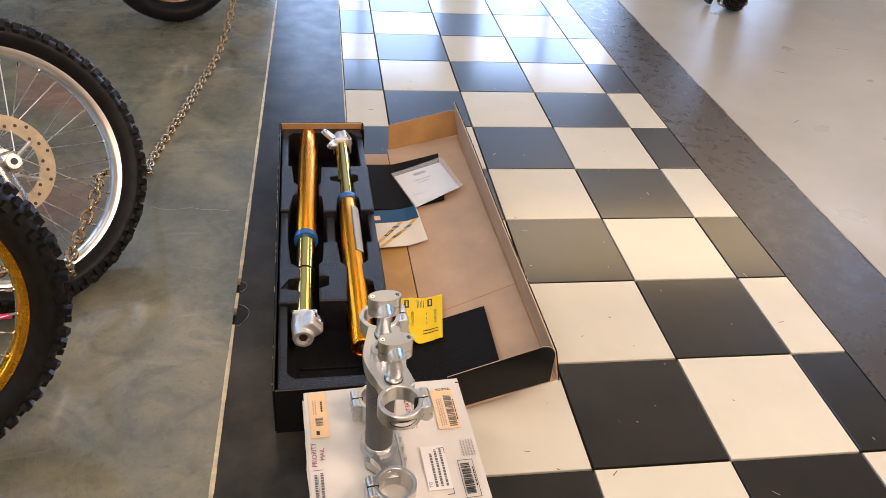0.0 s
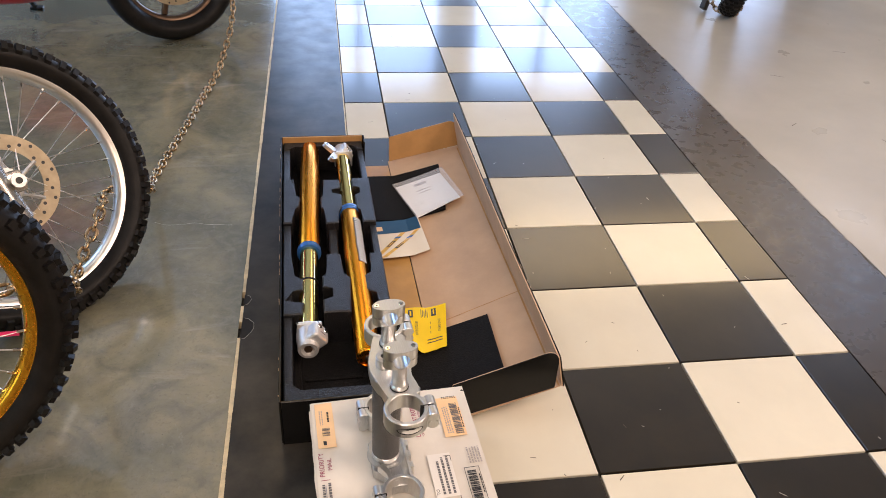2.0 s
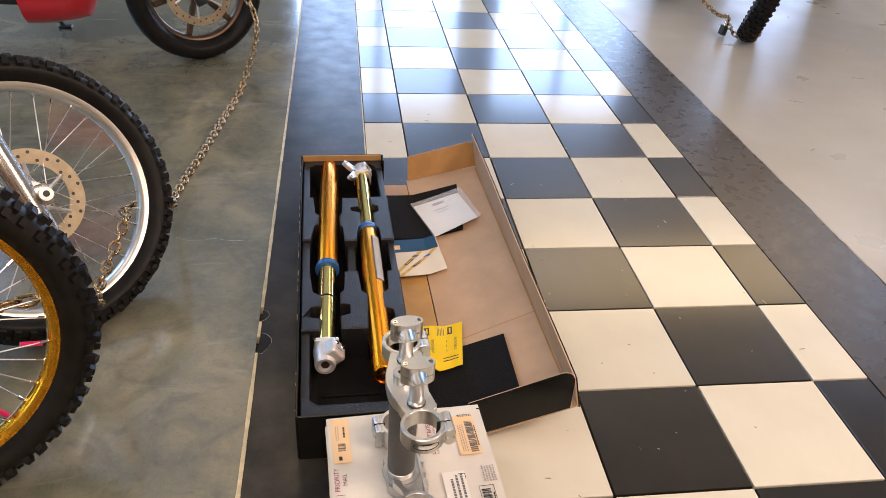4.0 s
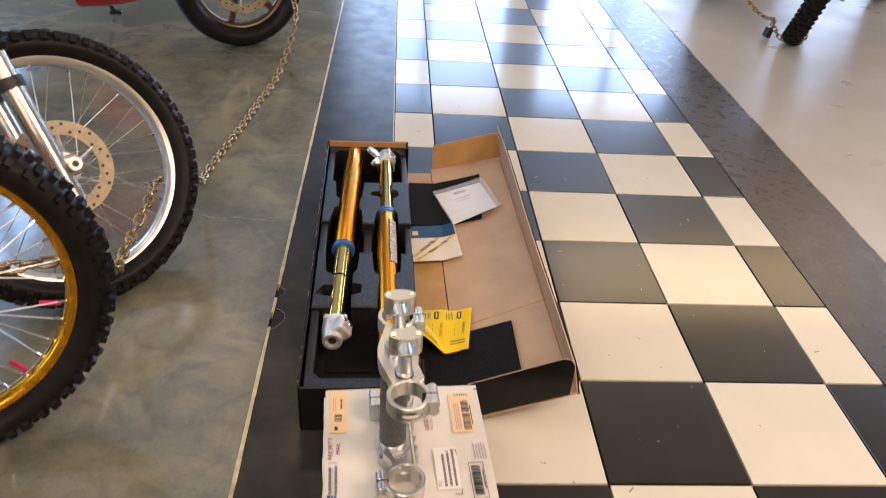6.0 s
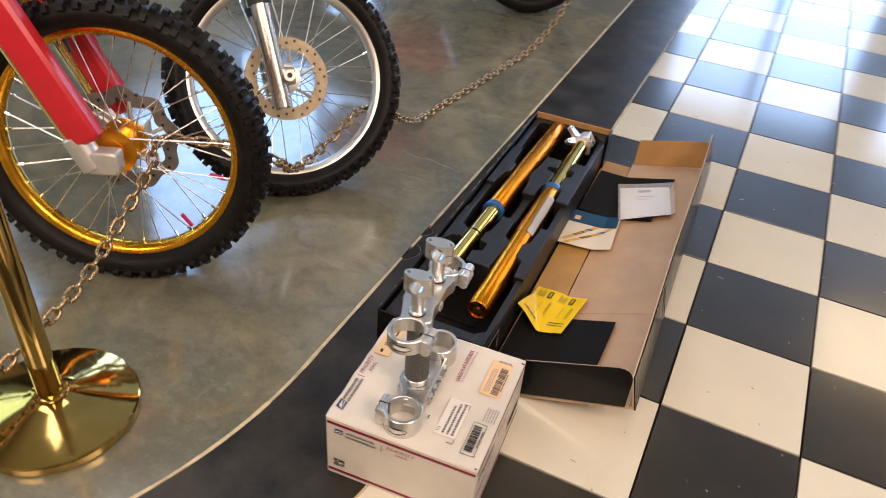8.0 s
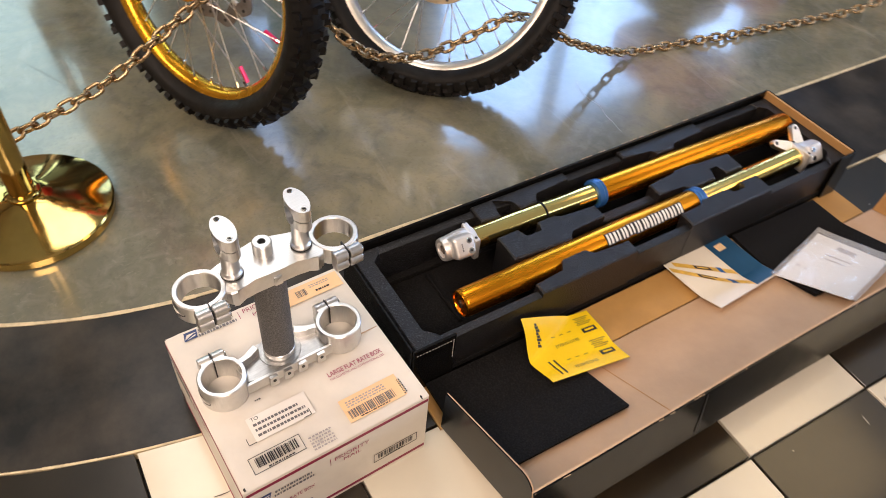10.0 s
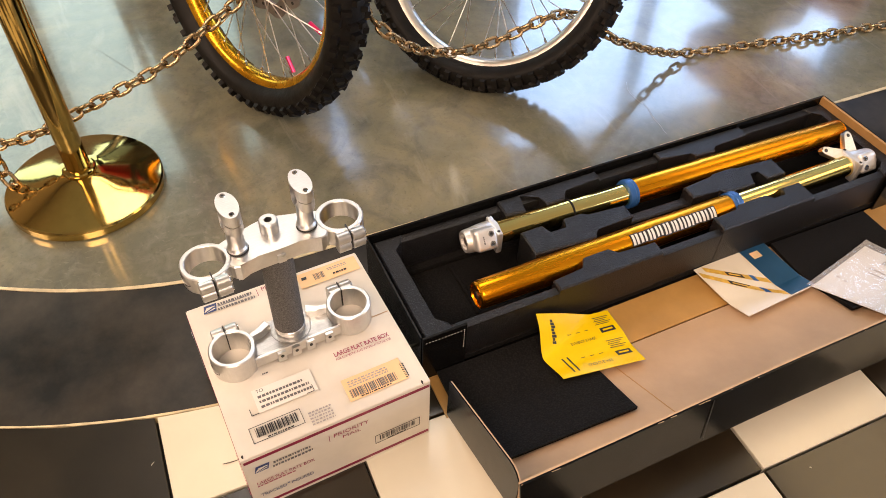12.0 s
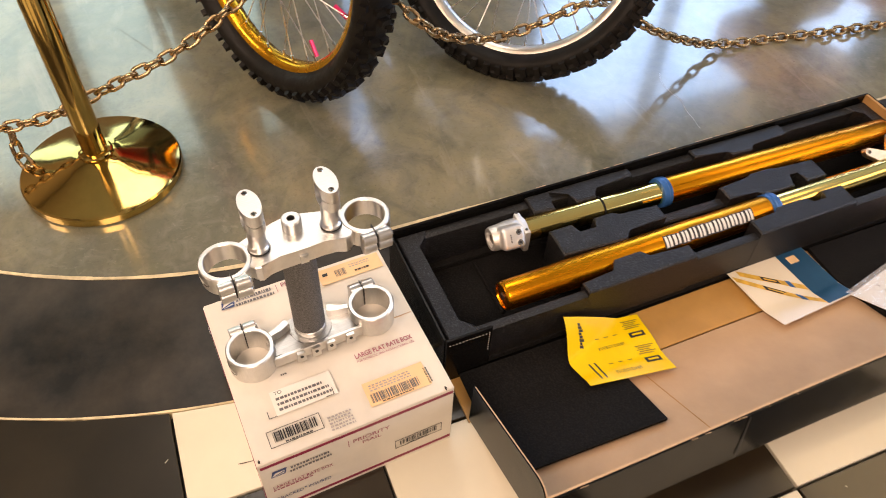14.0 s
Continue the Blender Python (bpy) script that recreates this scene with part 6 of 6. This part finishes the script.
def floor_line(name, pts, w, z, material, label):
    bm = bmesh.new()
    ps = smoothed([(x, y, 0) for x, y in pts], 0.012)
    rq = random.Random(len(pts))
    side = []
    for k, p in enumerate(ps):
        d = (ps[min(k + 1, len(ps) - 1)] - ps[max(k - 1, 0)]).normalized()
        n = Vector((-d.y, d.x, 0)) * w * rq.uniform(0.4, 1.0)
        j = Vector((rq.uniform(-1, 1), rq.uniform(-1, 1), 0)) * 0.0012
        side.append((bm.verts.new((*(p + j + n).xy, z)), bm.verts.new((*(p + j - n).xy, z))))
    for p, q in zip(side, side[1:]):
        bm.faces.new((p[0], p[1], q[1], q[0]))
    bmesh.ops.recalc_face_normals(bm, faces=bm.faces[:])
    return part(name, bm, material, floor, label, smooth=0)


floor_line("crack", [(-0.735, 1.01), (-0.70, 0.995), (-0.665, 0.992), (-0.62, 1.0), (-0.586, 0.991), (-0.53, 0.985), (-0.502, 0.983)], 0.0009, 0.0006, PALE, "pale hairline crack")
floor_line("crack", [(-0.70, 1.50), (-0.62, 1.44), (-0.60, 1.36), (-0.52, 1.29)], 0.0006, 0.0006, SCRATCH, "fine dark crack")
floor_line("crack", [(-1.42, -0.28), (-1.2, -0.16), (-1.05, -0.03), (-0.98, 0.04)], 0.0004, 0.0006, SCRATCH, "fine dark crack")
for pts in (((0.170, 0.055), (0.182, 0.054), (0.192, 0.060)), ((0.158, 0.139), (0.164, 0.136)), ((0.398, 0.125), (0.403, 0.110)), ((0.70, 1.62), (0.73, 1.63)), ((-0.06, -0.16), (-0.05, -0.20), (-0.055, -0.23))):
    floor_line("scratch", pts, 0.0012, 0.0034, SCRATCH, "small dark scratch on a tile")
for pts in (((1.80, 2.10), (1.86, 2.07)), ((1.62, 1.58), (1.65, 1.60)), ((2.3, 2.4), (2.36, 2.38)), ((1.93, 1.45), (1.95, 1.40))):
    floor_line("scratch", pts, 0.0025, 0.0006, SCRATCH, "small dark scuff")


def chip(x, y, sx, sy, seed):
    """A flake broken from the border's edge beside the strip."""
    rq = random.Random(seed)
    pts = []
    for k in range(13):
        a = radians(-90 + 180 * k / 12)
        q = rq.uniform(0.82, 1.08)
        pts.append((x + sx * math.cos(a) * q, y + sy * math.sin(a) * q))
    bm = bmesh.new()
    prism(bm, pts, 0.0008, 0.0014)
    part("chip", bm, CHIP, floor, "broken flake of the border", smooth=0)
    floor_line("chip_edge", pts, 0.0006, 0.0018, PALE, "pale broken rim")


chip(-0.452, 0.515, 0.030, 0.045, 4)
chip(-0.452, 0.625, 0.018, 0.022, 6)


def specks(material, cream, count, seed):
    """Grit and small nicks lying on the tiles of one colour."""
    rq = random.Random(seed)
    bm = bmesh.new()
    while count:
        x, y = rq.uniform(-0.12, 1.04), rq.uniform(-1.0, 3.2)
        if ((math.floor(x / T) + 1 + math.floor(y / T)) % 2 == 1) != cream:
            continue
        a, L, w = rq.uniform(0, 3.14), rq.choice((0.002, 0.003, 0.003, 0.004, 0.009)), rq.uniform(0.0004, 0.0011)
        prism(bm, [(-L, -w), (L, -w * 0.6), (L * 0.8, w), (-L * 0.7, w)], 0, 0.0006, pose(x, y, 0.0022, 0, 0, math.degrees(a)))
        count -= 1
    tagged(part("grit", bm, material, floor, "small nicks and grit on the tiles", smooth=0), kind="stuff")


specks(PALE, False, 60, 21)
specks(SCRATCH, True, 45, 22)

# ---- floor tiles, piece by piece ----
def tile_mesh(outline):
    bm = bmesh.new()
    lo = [bm.verts.new((x, y, -0.02)) for x, y in outline]
    n = len(outline)
    cx, cy = sum(p[0] for p in outline) / n, sum(p[1] for p in outline) / n
    e = 0.0010
    def inset(p):
        return (p[0] - math.copysign(e, p[0] - cx), p[1] - math.copysign(e, p[1] - cy))
    mid = [bm.verts.new((x, y, 0.0008)) for x, y in outline]
    hi = [bm.verts.new((*inset(p), 0.002)) for p in outline]
    bm.faces.new(hi)
    for r, s in ((lo, mid), (mid, hi)):
        for k in range(n):
            bm.faces.new((r[k], r[(k + 1) % n], s[(k + 1) % n], s[k]))
    me = bpy.data.meshes.new("tile")
    bm.to_mesh(me)
    bm.free()
    return me


tiled = tagged(new("tile_walk"), "checkered walk of cream and black floor tiles", "tiled floor", kind="structure")
G2 = 0.0023
shared = {}
for row in range(-10, int(ROOM_N / T) + 1):
    y0, y1 = row * T + G2, (row + 1) * T - G2
    for col in range(-5, 5):
        x0, x1 = (col - 1) * T + G2, col * T - G2
        x1 = min(x1, X_TILE_E - 0.002)
        if col == 4:
            x0 = 3 * T + G2
        if x0 >= x1:
            continue
        w0, w1 = (edge_x(y0, 0.303) + 0.002, edge_x(y1, 0.303) + 0.002) if y0 > -1.3 else (-1.7, -1.7)
        if x1 <= min(w0, w1) + 0.01:
            continue
        if x0 < max(w0, w1):
            out = [(max(x0, w0), y0), (x1, y0), (x1, y1), (max(x0, w1), y1)]
            if -1.3 < y0 < 0:
                ym = (y0 + y1) / 2
                out.append((max(x0, edge_x(ym, 0.303) + 0.002), ym))
            cx, cy = (min(p[0] for p in out) + x1) / 2, (y0 + y1) / 2
            key = tuple((round(p[0] - cx, 4), round(p[1] - cy, 4)) for p in out)
        else:
            cx, cy = (x0 + x1) / 2, (y0 + y1) / 2
            hx, hy = (x1 - x0) / 2, (y1 - y0) / 2
            key = tuple((round(p, 4), round(q, 4)) for p, q in ((-hx, -hy), (hx, -hy), (hx, hy), (-hx, hy)))
        # cream where the first full column meets row 0
        cream = (col + row) % 2 == 1
        k = (key, cream)
        if k not in shared:
            shared[k] = tile_mesh(key)
            shared[k].materials.append(TILE_W if cream else TILE_B)
        ob = new("tile", shared[k])
        ob.parent = tiled
        ob.matrix_basis = pose(cx, cy, 0, rr.uniform(-0.12, 0.12), rr.uniform(-0.12, 0.12), 0)
